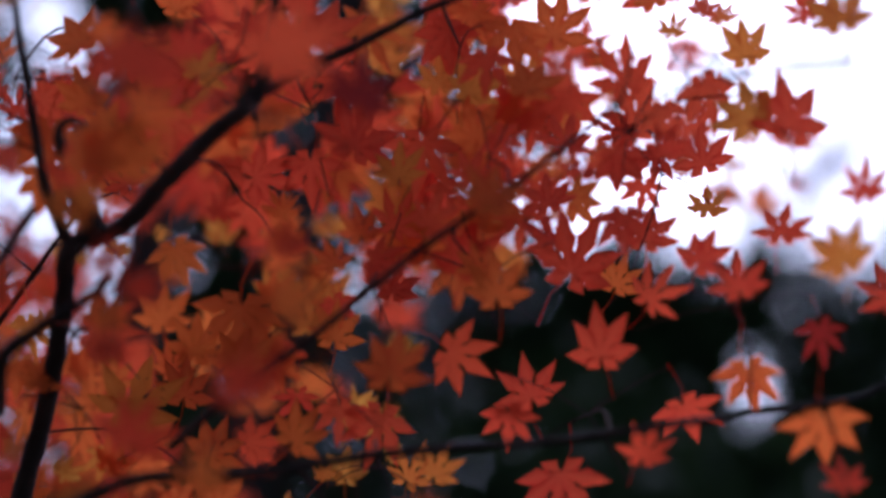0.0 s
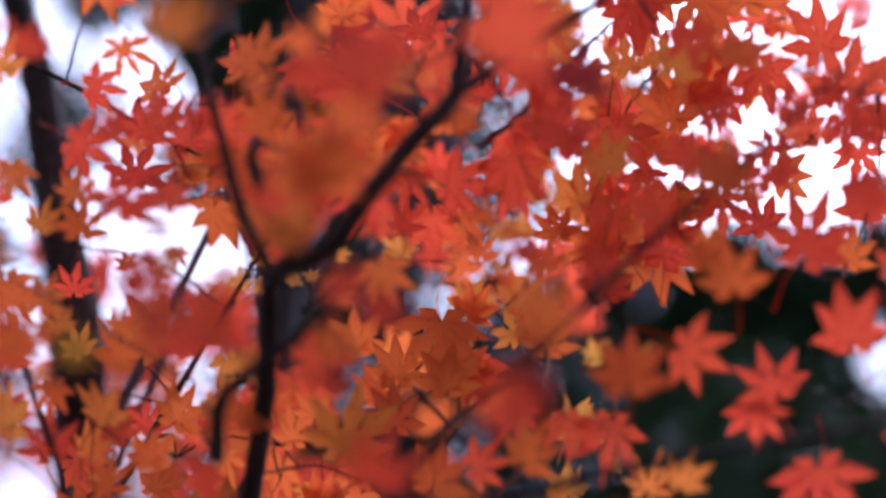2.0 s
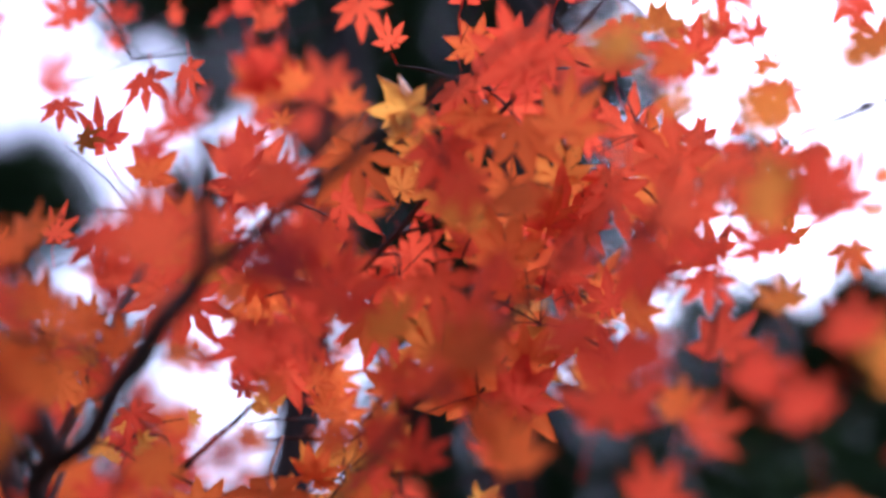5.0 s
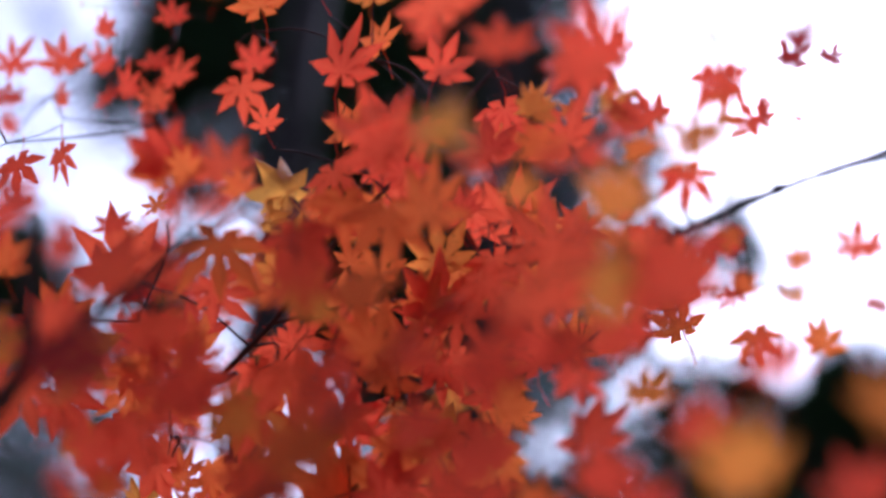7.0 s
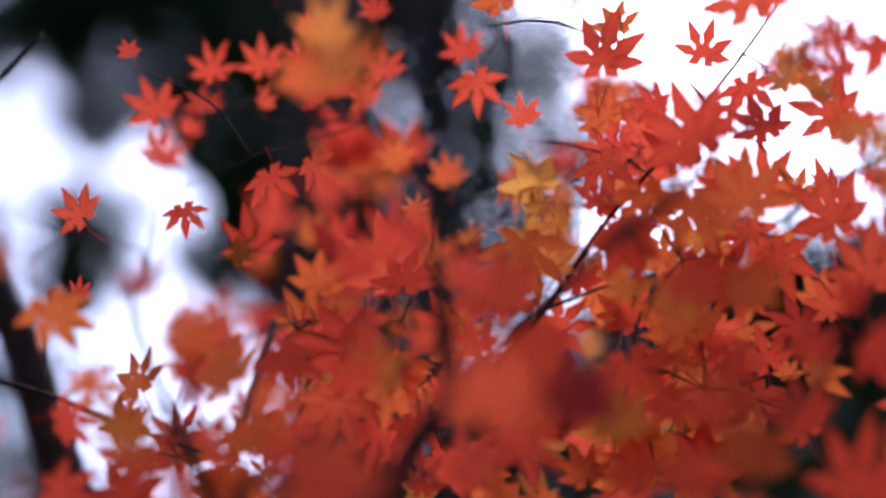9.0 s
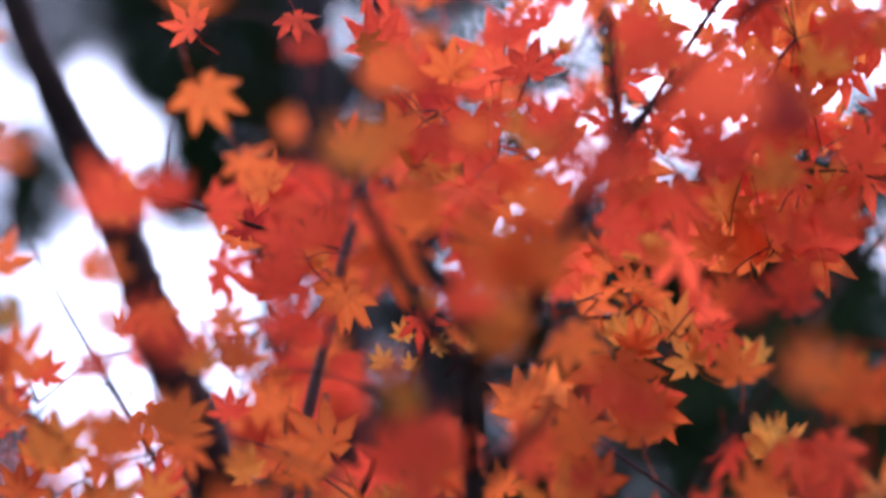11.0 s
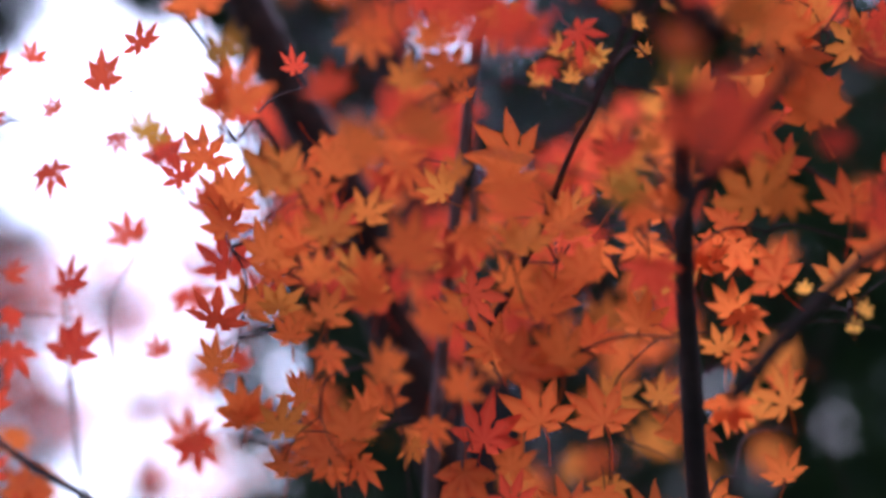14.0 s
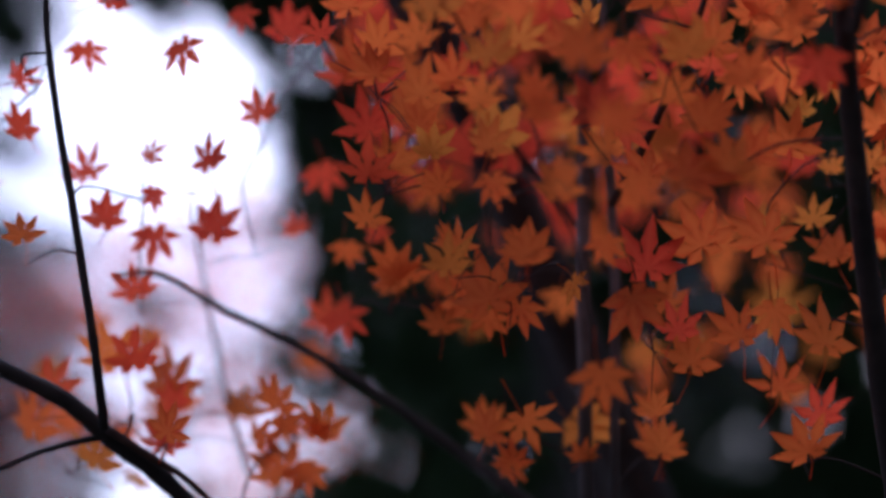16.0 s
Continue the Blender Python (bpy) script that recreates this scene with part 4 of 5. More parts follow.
spray(bough_10, [("rs", -0.289, 0.937, 2.035, 0.048, 7),
    ("aw", -0.284, 0.954, 2.025, 0.085, 16),
    ("os", -0.295, 0.960, 2.054, 0.071, 19)])
spray(bough_10, [("os", -0.217, 0.965, 2.195, 0.042, -24),
    ("rw", -0.233, 0.926, 2.233, 0.038, -21),
    ("rs", -0.219, 0.921, 2.252, 0.048, -5),
    ("rs", -0.255, 0.916, 2.241, 0.043, 10),
    ("rs", -0.234, 0.910, 2.261, 0.038, 18),
    ("rs", -0.273, 0.916, 2.233, 0.034, -17)])
spray(bough_10, [("on", -0.568, 0.947, 1.682, 0.043, 25),
    ("os", -0.560, 0.965, 1.641, 0.078, 0),
    ("os", -0.525, 0.963, 1.664, 0.043, 19),
    ("os", -0.540, 0.972, 1.631, 0.046, -161),
    ("os", -0.567, 0.989, 1.634, 0.047, -161),
    ("as", -0.497, 0.957, 1.633, 0.034, 177)])
spray(bough_10, [("rs", -0.359, 0.853, 2.118, 0.039, 172),
    ("rs", -0.295, 0.856, 2.138, 0.051, 172),
    ("rs", -0.263, 0.858, 2.145, 0.043, 172)])
spray(bough_10, [("rs", -0.275, 1.091, 2.103, 0.042, -24),
    ("ds", -0.285, 1.067, 2.146, 0.096, -24),
    ("rs", -0.290, 1.046, 2.085, 0.050, 36),
    ("rs", -0.252, 1.033, 2.130, 0.071, 12),
    ("rs", -0.302, 1.071, 2.058, 0.088, -10)])
spray(bough_10, [("os", -0.268, 1.029, 2.233, 0.088, -22),
    ("rw", -0.270, 1.022, 2.242, 0.079, -14),
    ("rs", -0.224, 1.052, 2.249, 0.079, -28),
    ("rn", -0.292, 1.090, 2.195, 0.061, -72),
    ("os", -0.319, 1.081, 2.194, 0.053, -6),
    ("os", -0.228, 1.117, 2.207, 0.042, 2)])
spray(bough_10, [("rs", -0.318, 0.922, 2.241, 0.030, 13)])
spray(bough_10, [("rs", -0.263, 1.115, 2.039, 0.079, -12)])
spray(bough_10, [("rw", -0.449, 1.075, 1.999, 0.063, 11)])
spray(bough_10, [("os", -0.624, 0.984, 1.684, 0.041, 0),
    ("os", -0.624, 0.994, 1.690, 0.051, 15),
    ("os", -0.616, 1.008, 1.685, 0.044, 13),
    ("os", -0.578, 0.997, 1.696, 0.035, 15),
    ("os", -0.605, 1.015, 1.641, 0.044, 19),
    ("os", -0.580, 1.027, 1.653, 0.067, 15)])
spray(bough_10, [("os", -0.601, 1.075, 1.560, 0.053, 18),
    ("os", -0.593, 1.082, 1.529, 0.038, -162),
    ("os", -0.598, 1.022, 1.552, 0.048, 39),
    ("os", -0.583, 1.012, 1.525, 0.038, 19),
    ("ot", -0.565, 1.008, 1.554, 0.061, 165),
    ("os", -0.534, 1.049, 1.514, 0.037, 32)])
spray(bough_10, [("rs", -0.217, 0.896, 2.294, 0.034, 1)])
spray(bough_10, [("os", -0.567, 0.948, 1.730, 0.038, 19)])
spray(bough_10, [("os", -0.444, 1.022, 1.829, 0.052, -2),
    ("rw", -0.435, 1.012, 1.765, 0.059, -18)])
spray(bough_10, [("os", -0.364, 0.977, 1.949, 0.065, -161),
    ("os", -0.380, 0.938, 1.957, 0.038, 11),
    ("os", -0.438, 0.953, 1.990, 0.044, 11)])
spray(bough_10, [("os", -0.220, 1.145, 2.175, 0.085, 9),
    ("rn", -0.289, 1.163, 2.198, 0.056, 159),
    ("os", -0.316, 1.196, 2.171, 0.058, -134)])
spray(bough_10, [("os", -0.521, 1.019, 1.674, 0.053, 19)])
spray(bough_10, [("aw", -0.528, 1.075, 1.542, 0.061, 142)])
spray(bough_10, [("os", -0.290, 1.378, 2.225, 0.053, -81)])
spray(bough_10, [("rs", -0.312, 1.281, 2.243, 0.067, -109),
    ("rs", -0.348, 1.275, 2.190, 0.074, 48)])
spray(bough_10, [("ow", -0.352, 1.261, 2.110, 0.054, -98),
    ("rw", -0.308, 1.202, 2.107, 0.073, 48),
    ("rs", -0.307, 1.193, 2.089, 0.067, -52)])
spray(bough_10, [("rs", -0.272, 1.319, 2.092, 0.051, -15)])
spray(bough_10, [("on", -0.536, 1.186, 1.452, 0.058, 40)])
spray(bough_10, [("rs", -0.399, 1.174, 2.104, 0.064, 99)])
spray(bough_10, [("os", -0.638, 1.042, 1.689, 0.041, 19)])
spray(bough_10, [("rs", -0.300, 1.139, 2.312, 0.050, 2),
    ("rw", -0.322, 1.136, 2.283, 0.057, 154)])
spray(bough_10, [("ow", -0.305, 1.354, 2.376, 0.056, 14)])
spray(bough_10, [("rs", -0.313, 1.254, 2.344, 0.056, -91)])
spray(bough_11, [("rs", -0.253, 0.820, 1.879, 0.040, -19),
    ("os", -0.249, 0.815, 1.900, 0.048, 1),
    ("ow", -0.281, 0.825, 1.921, 0.042, -24),
    ("as", -0.285, 0.794, 1.859, 0.028, -1)])
spray(bough_11, [("os", -0.353, 0.909, 1.752, 0.052, 29),
    ("rs", -0.351, 0.955, 1.750, 0.050, 15),
    ("as", -0.343, 0.956, 1.773, 0.035, 27),
    ("rs", -0.388, 0.947, 1.757, 0.043, 37),
    ("on", -0.332, 0.976, 1.746, 0.049, -168),
    ("ow", -0.371, 0.943, 1.710, 0.048, 36)])
spray(bough_11, [("os", -0.531, 0.861, 1.774, 0.046, 28),
    ("os", -0.517, 0.838, 1.746, 0.043, 26),
    ("as", -0.501, 0.825, 1.769, 0.050, 6),
    ("os", -0.504, 0.830, 1.797, 0.043, -4),
    ("as", -0.480, 0.853, 1.782, 0.039, 30),
    ("os", -0.489, 0.818, 1.808, 0.039, 23)])
spray(bough_11, [("os", -0.481, 0.804, 1.714, 0.042, 3),
    ("os", -0.483, 0.816, 1.733, 0.033, 22),
    ("os", -0.481, 0.812, 1.675, 0.026, 6),
    ("os", -0.488, 0.837, 1.672, 0.045, 17),
    ("os", -0.523, 0.871, 1.725, 0.044, 41),
    ("os", -0.470, 0.868, 1.638, 0.035, -168)])
spray(bough_11, [("os", -0.395, 0.867, 1.715, 0.042, 29),
    ("on", -0.381, 0.871, 1.692, 0.049, 13),
    ("aw", -0.380, 0.843, 1.733, 0.049, -9),
    ("os", -0.415, 0.833, 1.749, 0.041, 176),
    ("on", -0.381, 0.850, 1.777, 0.057, 2),
    ("as", -0.411, 0.818, 1.784, 0.028, -23)])
spray(bough_11, [("os", -0.402, 0.951, 1.627, 0.068, -3),
    ("os", -0.423, 0.951, 1.687, 0.054, -2),
    ("rs", -0.429, 0.930, 1.726, 0.051, 107),
    ("os", -0.439, 1.005, 1.727, 0.055, -19)])
spray(bough_11, [("os", -0.280, 0.963, 1.757, 0.052, -6),
    ("os", -0.261, 0.938, 1.768, 0.042, -3),
    ("os", -0.300, 0.973, 1.784, 0.040, 41),
    ("os", -0.307, 0.979, 1.785, 0.047, 19)])
spray(bough_11, [("rs", -0.340, 0.811, 1.839, 0.024, 176),
    ("os", -0.400, 0.793, 1.842, 0.045, 5),
    ("os", -0.404, 0.783, 1.862, 0.037, 16),
    ("as", -0.427, 0.790, 1.843, 0.037, 4),
    ("on", -0.444, 0.808, 1.800, 0.045, 176)])
spray(bough_11, [("as", -0.306, 0.850, 1.777, 0.048, 171)])
spray(bough_11, [("os", -0.397, 0.881, 1.855, 0.025, -22),
    ("rs", -0.435, 0.884, 1.836, 0.037, 17),
    ("as", -0.429, 0.902, 1.797, 0.037, -29),
    ("os", -0.374, 0.905, 1.807, 0.075, -29)])
spray(bough_11, [("ys", -0.267, 0.897, 1.858, 0.017, -12)])
spray(bough_12, [("rs", -0.728, 0.954, 1.908, 0.046, -172),
    ("rs", -0.713, 0.940, 1.947, 0.028, -12),
    ("rs", -0.773, 0.957, 1.961, 0.033, 35),
    ("rw", -0.745, 0.914, 1.978, 0.037, -6),
    ("rs", -0.715, 0.925, 1.986, 0.028, 25),
    ("rw", -0.787, 0.914, 1.958, 0.027, 22)])
spray(bough_12, [("rs", -0.737, 0.973, 1.815, 0.046, 9),
    ("rw", -0.783, 0.966, 1.806, 0.028, -162),
    ("rn", -0.781, 0.971, 1.835, 0.033, 32),
    ("rs", -0.800, 0.997, 1.784, 0.047, -162),
    ("rw", -0.830, 0.971, 1.798, 0.043, 39),
    ("rn", -0.841, 0.993, 1.847, 0.053, 9)])
spray(bough_12, [("rs", -0.806, 0.964, 1.938, 0.043, -162),
    ("rn", -0.855, 0.934, 1.918, 0.037, 77),
    ("rw", -0.864, 0.941, 1.878, 0.042, 8)])
spray(bough_12, [("os", -0.874, 0.919, 1.790, 0.040, 3)])
spray(bough_12, [("rs", -0.831, 1.005, 1.743, 0.047, 18)])
spray(bough_12, [("rs", -0.771, 0.900, 1.981, 0.041, 22)])
spray(bough_13, [("rs", -0.846, 1.003, 1.689, 0.053, 23),
    ("os", -0.867, 1.023, 1.699, 0.070, 15),
    ("rs", -0.833, 1.035, 1.651, 0.043, 6),
    ("rn", -0.845, 1.020, 1.621, 0.052, 26),
    ("rs", -0.915, 0.999, 1.689, 0.052, 39)])
spray(bough_13, [("os", -0.948, 1.016, 1.872, 0.048, 91)])
spray(bough_14, [("os", -0.499, 0.868, 1.557, 0.054, -162)])
spray(bough_14, [("os", -0.527, 0.865, 1.701, 0.040, -162),
    ("ow", -0.521, 0.862, 1.644, 0.043, 8),
    ("as", -0.575, 0.895, 1.660, 0.045, 16)])
spray(bough_15, [("as", -0.892, 0.995, 1.622, 0.060, 23),
    ("os", -0.951, 1.031, 1.669, 0.066, 19)])
spray(bough_15, [("os", -1.038, 1.120, 1.722, 0.041, -33)])
spray(bough_16, [("os", -0.755, 1.047, 1.627, 0.053, 23),
    ("ow", -0.755, 1.058, 1.617, 0.041, -178),
    ("os", -0.781, 1.057, 1.606, 0.045, 86),
    ("os", -0.734, 1.065, 1.597, 0.051, 19),
    ("os", -0.722, 1.056, 1.597, 0.053, -3),
    ("os", -0.750, 1.059, 1.573, 0.048, -162)])
spray(bough_16, [("os", -0.771, 1.067, 1.575, 0.066, 19),
    ("as", -0.779, 1.047, 1.534, 0.045, 131)])
spray(bough_16, [("os", -0.814, 0.944, 1.619, 0.045, 45)])
spray(bough_17, [("os", -0.202, 0.924, 1.796, 0.058, -3),
    ("os", -0.219, 0.937, 1.783, 0.050, -9),
    ("on", -0.202, 0.956, 1.805, 0.049, 11),
    ("ow", -0.238, 0.949, 1.825, 0.056, -10),
    ("os", -0.162, 0.959, 1.812, 0.054, 45),
    ("os", -0.173, 0.909, 1.833, 0.086, 172)])
spray(bough_17, [("ys", -0.321, 0.962, 1.897, 0.027, 12),
    ("rn", -0.306, 0.947, 1.904, 0.051, 152),
    ("ys", -0.298, 0.956, 1.884, 0.026, 85),
    ("ys", -0.318, 0.957, 1.871, 0.022, -4),
    ("ys", -0.340, 0.974, 1.882, 0.027, -10),
    ("ys", -0.261, 0.955, 1.902, 0.021, 82)])
spray(bough_17, [("rw", -0.150, 0.972, 1.825, 0.061, 178),
    ("os", -0.150, 0.957, 1.812, 0.057, 161),
    ("ow", -0.164, 0.903, 1.784, 0.057, -1)])
spray(bough_17, [("yc", -0.078, 0.967, 1.730, 0.040, -3),
    ("ys", -0.047, 0.978, 1.752, 0.021, 29),
    ("yc", -0.077, 0.966, 1.771, 0.048, 19),
    ("yc", -0.079, 0.946, 1.767, 0.051, 21),
    ("yc", -0.043, 1.001, 1.690, 0.045, 23)])
spray(bough_17, [("yc", -0.061, 1.053, 1.798, 0.035, -10)])
spray(bough_17, [("os", -0.222, 1.070, 1.859, 0.063, 28)])
spray(bough_17, [("aw", -0.146, 1.444, 1.658, 0.067, -72)])
spray(bough_17, [("os", -0.160, 1.284, 1.743, 0.069, 88)])
spray(bough_17, [("os", -0.019, 1.449, 1.806, 0.060, 7)])
spray(bough_17, [("ow", 0.111, 1.625, 1.625, 0.052, -120)])
spray(bough_17, [("as", -0.105, 1.406, 1.460, 0.050, 58)])
spray(bough_17, [("rt", -0.144, 1.413, 1.919, 0.054, 31)])
spray(bough_18, [("rs", -0.368, 0.921, 2.246, 0.040, 0),
    ("rn", -0.355, 0.903, 2.265, 0.053, -4),
    ("rs", -0.401, 0.903, 2.235, 0.055, -21),
    ("rs", -0.314, 0.908, 2.266, 0.048, 10),
    ("rs", -0.282, 0.917, 2.269, 0.039, -20),
    ("rw", -0.272, 0.890, 2.282, 0.029, 14)])
spray(bough_18, [("os", -0.210, 0.943, 2.364, 0.046, 14),
    ("rs", -0.246, 0.888, 2.338, 0.049, 20),
    ("rs", -0.288, 0.881, 2.334, 0.049, 19)])
spray(bough_18, [("rs", -0.401, 0.977, 2.259, 0.033, 9)])
spray(bough_18, [("rw", -0.377, 0.786, 2.213, 0.022, -24)])
spray(bough_19, [("os", -0.308, 1.419, 1.521, 0.055, -51)])
spray(bough_19, [("os", -0.542, 1.278, 1.841, 0.075, -2),
    ("rs", -0.572, 1.220, 1.818, 0.055, 107),
    ("ot", -0.574, 1.194, 1.876, 0.069, 171),
    ("rs", -0.549, 1.175, 1.882, 0.066, -17),
    ("at", -0.534, 1.169, 1.875, 0.060, 167),
    ("ow", -0.557, 1.151, 1.899, 0.050, -51)])
spray(bough_19, [("rs", -0.481, 1.132, 1.875, 0.054, -4),
    ("os", -0.465, 1.155, 1.911, 0.078, -42),
    ("rs", -0.425, 1.147, 1.891, 0.055, -67)])
spray(bough_19, [("as", -0.401, 1.394, 1.605, 0.051, 138),
    ("os", -0.369, 1.438, 1.596, 0.061, -36)])
spray(bough_19, [("aw", -0.457, 1.322, 1.606, 0.053, 144)])
spray(bough_19, [("at", -0.314, 1.346, 1.601, 0.071, 41)])
spray(bough_19, [("an", -0.517, 1.231, 1.700, 0.064, 74),
    ("os", -0.530, 1.212, 1.727, 0.050, 157)])
spray(bough_19, [("os", -0.613, 1.228, 1.710, 0.052, 32)])
spray(bough_19, [("ow", -0.306, 1.521, 1.713, 0.065, -66),
    ("on", -0.278, 1.524, 1.667, 0.060, 135),
    ("rs", -0.272, 1.560, 1.748, 0.050, 15),
    ("ow", -0.229, 1.535, 1.742, 0.064, -105)])
spray(bough_19, [("os", -0.324, 1.457, 1.698, 0.050, -159),
    ("rs", -0.345, 1.442, 1.731, 0.052, 60),
    ("os", -0.279, 1.417, 1.707, 0.063, -146),
    ("os", -0.266, 1.416, 1.776, 0.068, 81)])
spray(bough_19, [("os", -0.463, 1.346, 1.746, 0.053, 134),
    ("rs", -0.470, 1.349, 1.752, 0.066, -65),
    ("os", -0.429, 1.309, 1.749, 0.070, 30),
    ("os", -0.450, 1.397, 1.733, 0.065, -141),
    ("os", -0.408, 1.383, 1.781, 0.066, -82),
    ("os", -0.401, 1.385, 1.782, 0.058, -69)])
spray(bough_19, [("os", -0.366, 1.272, 1.645, 0.055, 72),
    ("ow", -0.369, 1.250, 1.713, 0.055, -25),
    ("rs", -0.418, 1.239, 1.733, 0.059, -40)])
spray(bough_19, [("as", -0.359, 1.205, 1.803, 0.064, -70),
    ("os", -0.375, 1.241, 1.813, 0.069, 98),
    ("rs", -0.384, 1.177, 1.838, 0.066, -16),
    ("on", -0.425, 1.229, 1.831, 0.071, -35),
    ("an", -0.441, 1.156, 1.791, 0.071, -45)])
spray(bough_19, [("rw", -0.335, 1.302, 1.810, 0.056, 60),
    ("os", -0.365, 1.318, 1.795, 0.056, -136),
    ("rt", -0.334, 1.271, 1.782, 0.070, 13),
    ("on", -0.371, 1.340, 1.767, 0.051, 13),
    ("rs", -0.350, 1.379, 1.822, 0.069, -88),
    ("rs", -0.367, 1.340, 1.860, 0.060, -97)])
spray(bough_19, [("rt", -0.342, 1.246, 1.894, 0.059, 147)])
spray(bough_19, [("rw", -0.341, 1.482, 1.863, 0.067, 161),
    ("as", -0.358, 1.514, 1.833, 0.059, -61),
    ("rs", -0.395, 1.547, 1.840, 0.073, -164),
    ("os", -0.412, 1.494, 1.892, 0.070, -161)])
spray(bough_19, [("rw", -0.238, 1.495, 1.982, 0.051, 7),
    ("ow", -0.261, 1.430, 1.960, 0.064, -132)])
spray(bough_19, [("os", -0.447, 1.250, 1.945, 0.056, 23),
    ("rt", -0.454, 1.232, 1.950, 0.059, 166),
    ("rs", -0.420, 1.244, 1.967, 0.068, 162),
    ("rs", -0.480, 1.260, 1.975, 0.061, 20),
    ("rw", -0.469, 1.291, 1.990, 0.054, -116),
    ("rs", -0.436, 1.332, 1.964, 0.067, -126)])
spray(bough_19, [("rs", -0.331, 1.374, 2.203, 0.051, -92),
    ("os", -0.329, 1.378, 2.169, 0.066, 49),
    ("rs", -0.391, 1.416, 2.163, 0.056, -178)])
spray(bough_19, [("rs", -0.405, 1.253, 2.065, 0.052, 103),
    ("ow", -0.408, 1.201, 2.058, 0.056, 107),
    ("rs", -0.407, 1.171, 2.059, 0.067, 25),
    ("rs", -0.437, 1.215, 2.137, 0.059, -48),
    ("rs", -0.444, 1.179, 2.137, 0.056, -10),
    ("rs", -0.448, 1.150, 2.109, 0.055, 156)])
spray(bough_19, [("os", -0.382, 1.301, 2.122, 0.051, -17),
    ("rs", -0.386, 1.258, 2.154, 0.058, -40),
    ("rs", -0.382, 1.227, 2.147, 0.069, 136)])
spray(bough_19, [("rn", -0.387, 1.417, 1.863, 0.064, -142)])
spray(bough_19, [("rs", -0.447, 1.352, 1.970, 0.058, 49),
    ("rt", -0.486, 1.368, 1.979, 0.074, -175),
    ("ot", -0.455, 1.343, 2.017, 0.069, 32),
    ("rw", -0.465, 1.366, 2.024, 0.075, -58)])
spray(bough_19, [("os", -0.444, 1.210, 1.426, 0.051, -155)])
spray(bough_19, [("rs", -0.455, 1.144, 2.097, 0.069, -141),
    ("rs", -0.443, 1.108, 2.091, 0.065, 9),
    ("rs", -0.436, 1.110, 2.104, 0.061, 12)])
spray(bough_19, [("rs", -0.386, 1.468, 2.241, 0.057, 154)])
spray(bough_19, [("rs", -0.244, 1.483, 1.796, 0.057, 101)])
spray(bough_19, [("rs", -0.217, 1.408, 1.863, 0.067, -170)])
spray(bough_19, [("rs", -0.357, 1.285, 2.366, 0.055, 149)])
spray(bough_19, [("ow", -0.728, 1.086, 2.323, 0.060, 69)])
spray(bough_19, [("os", -0.537, 1.438, 1.724, 0.054, 11),
    ("os", -0.530, 1.460, 1.757, 0.051, -141),
    ("rs", -0.496, 1.482, 1.801, 0.073, -154),
    ("rs", -0.500, 1.490, 1.803, 0.063, 55)])
spray(bough_19, [("as", -0.604, 1.418, 1.695, 0.062, -38)])
spray(bough_19, [("ow", -0.524, 1.398, 1.824, 0.052, 78),
    ("rw", -0.498, 1.355, 1.801, 0.066, 56)])
spray(bough_19, [("rn", -0.575, 1.283, 2.022, 0.064, -37),
    ("rs", -0.576, 1.302, 2.016, 0.072, -101),
    ("rs", -0.600, 1.234, 1.998, 0.060, 97),
    ("rs", -0.594, 1.268, 1.941, 0.062, -96),
    ("os", -0.532, 1.289, 1.955, 0.077, -138),
    ("rt", -0.575, 1.309, 1.915, 0.061, -19)])
spray(bough_19, [("ot", -0.457, 1.470, 1.897, 0.056, -169),
    ("rs", -0.487, 1.505, 1.907, 0.065, 103),
    ("rs", -0.510, 1.521, 1.888, 0.067, -50),
    ("rs", -0.492, 1.552, 1.923, 0.069, -75)])
spray(bough_19, [("os", -0.437, 1.503, 1.596, 0.061, -103)])
spray(bough_19, [("rs", -0.589, 1.390, 1.906, 0.063, 87),
    ("rs", -0.590, 1.404, 1.894, 0.066, 143),
    ("rw", -0.596, 1.363, 1.931, 0.072, -114),
    ("os", -0.568, 1.336, 1.925, 0.060, 126),
    ("os", -0.526, 1.384, 1.934, 0.060, 68),
    ("rs", -0.534, 1.328, 1.934, 0.056, 63)])
spray(bough_19, [("rs", -0.577, 1.442, 1.959, 0.056, 148),
    ("rs", -0.559, 1.424, 1.976, 0.071, 146),
    ("on", -0.548, 1.434, 1.985, 0.068, -116)])
spray(bough_19, [("rn", -0.480, 1.268, 2.204, 0.059, -121),
    ("ot", -0.484, 1.293, 2.179, 0.071, 13),
    ("rw", -0.476, 1.223, 2.164, 0.064, 154)])
spray(bough_19, [("rs", -0.430, 1.434, 2.126, 0.063, 50)])
spray(bough_19, [("rs", -0.603, 1.191, 1.991, 0.062, 25)])
spray(bough_19, [("rn", -0.654, 1.459, 1.967, 0.063, 170),
    ("rt", -0.610, 1.518, 1.990, 0.057, -123)])
spray(bough_19, [("rw", -0.623, 1.477, 1.881, 0.065, -58)])
spray(bough_19, [("rs", -0.616, 1.399, 2.048, 0.074, -82)])
spray(bough_19, [("rt", -0.655, 1.058, 2.612, 0.056, 41)])
spray(bough_19, [("rs", -0.467, 1.613, 1.938, 0.057, 11)])
spray(bough_19, [("rs", -0.479, 1.602, 2.038, 0.056, 117)])
spray(bough_19, [("rw", -0.391, 1.606, 1.811, 0.074, -111)])
spray(bough_19, [("rs", -0.517, 1.587, 1.781, 0.069, -48),
    ("rs", -0.552, 1.614, 1.819, 0.056, -62)])
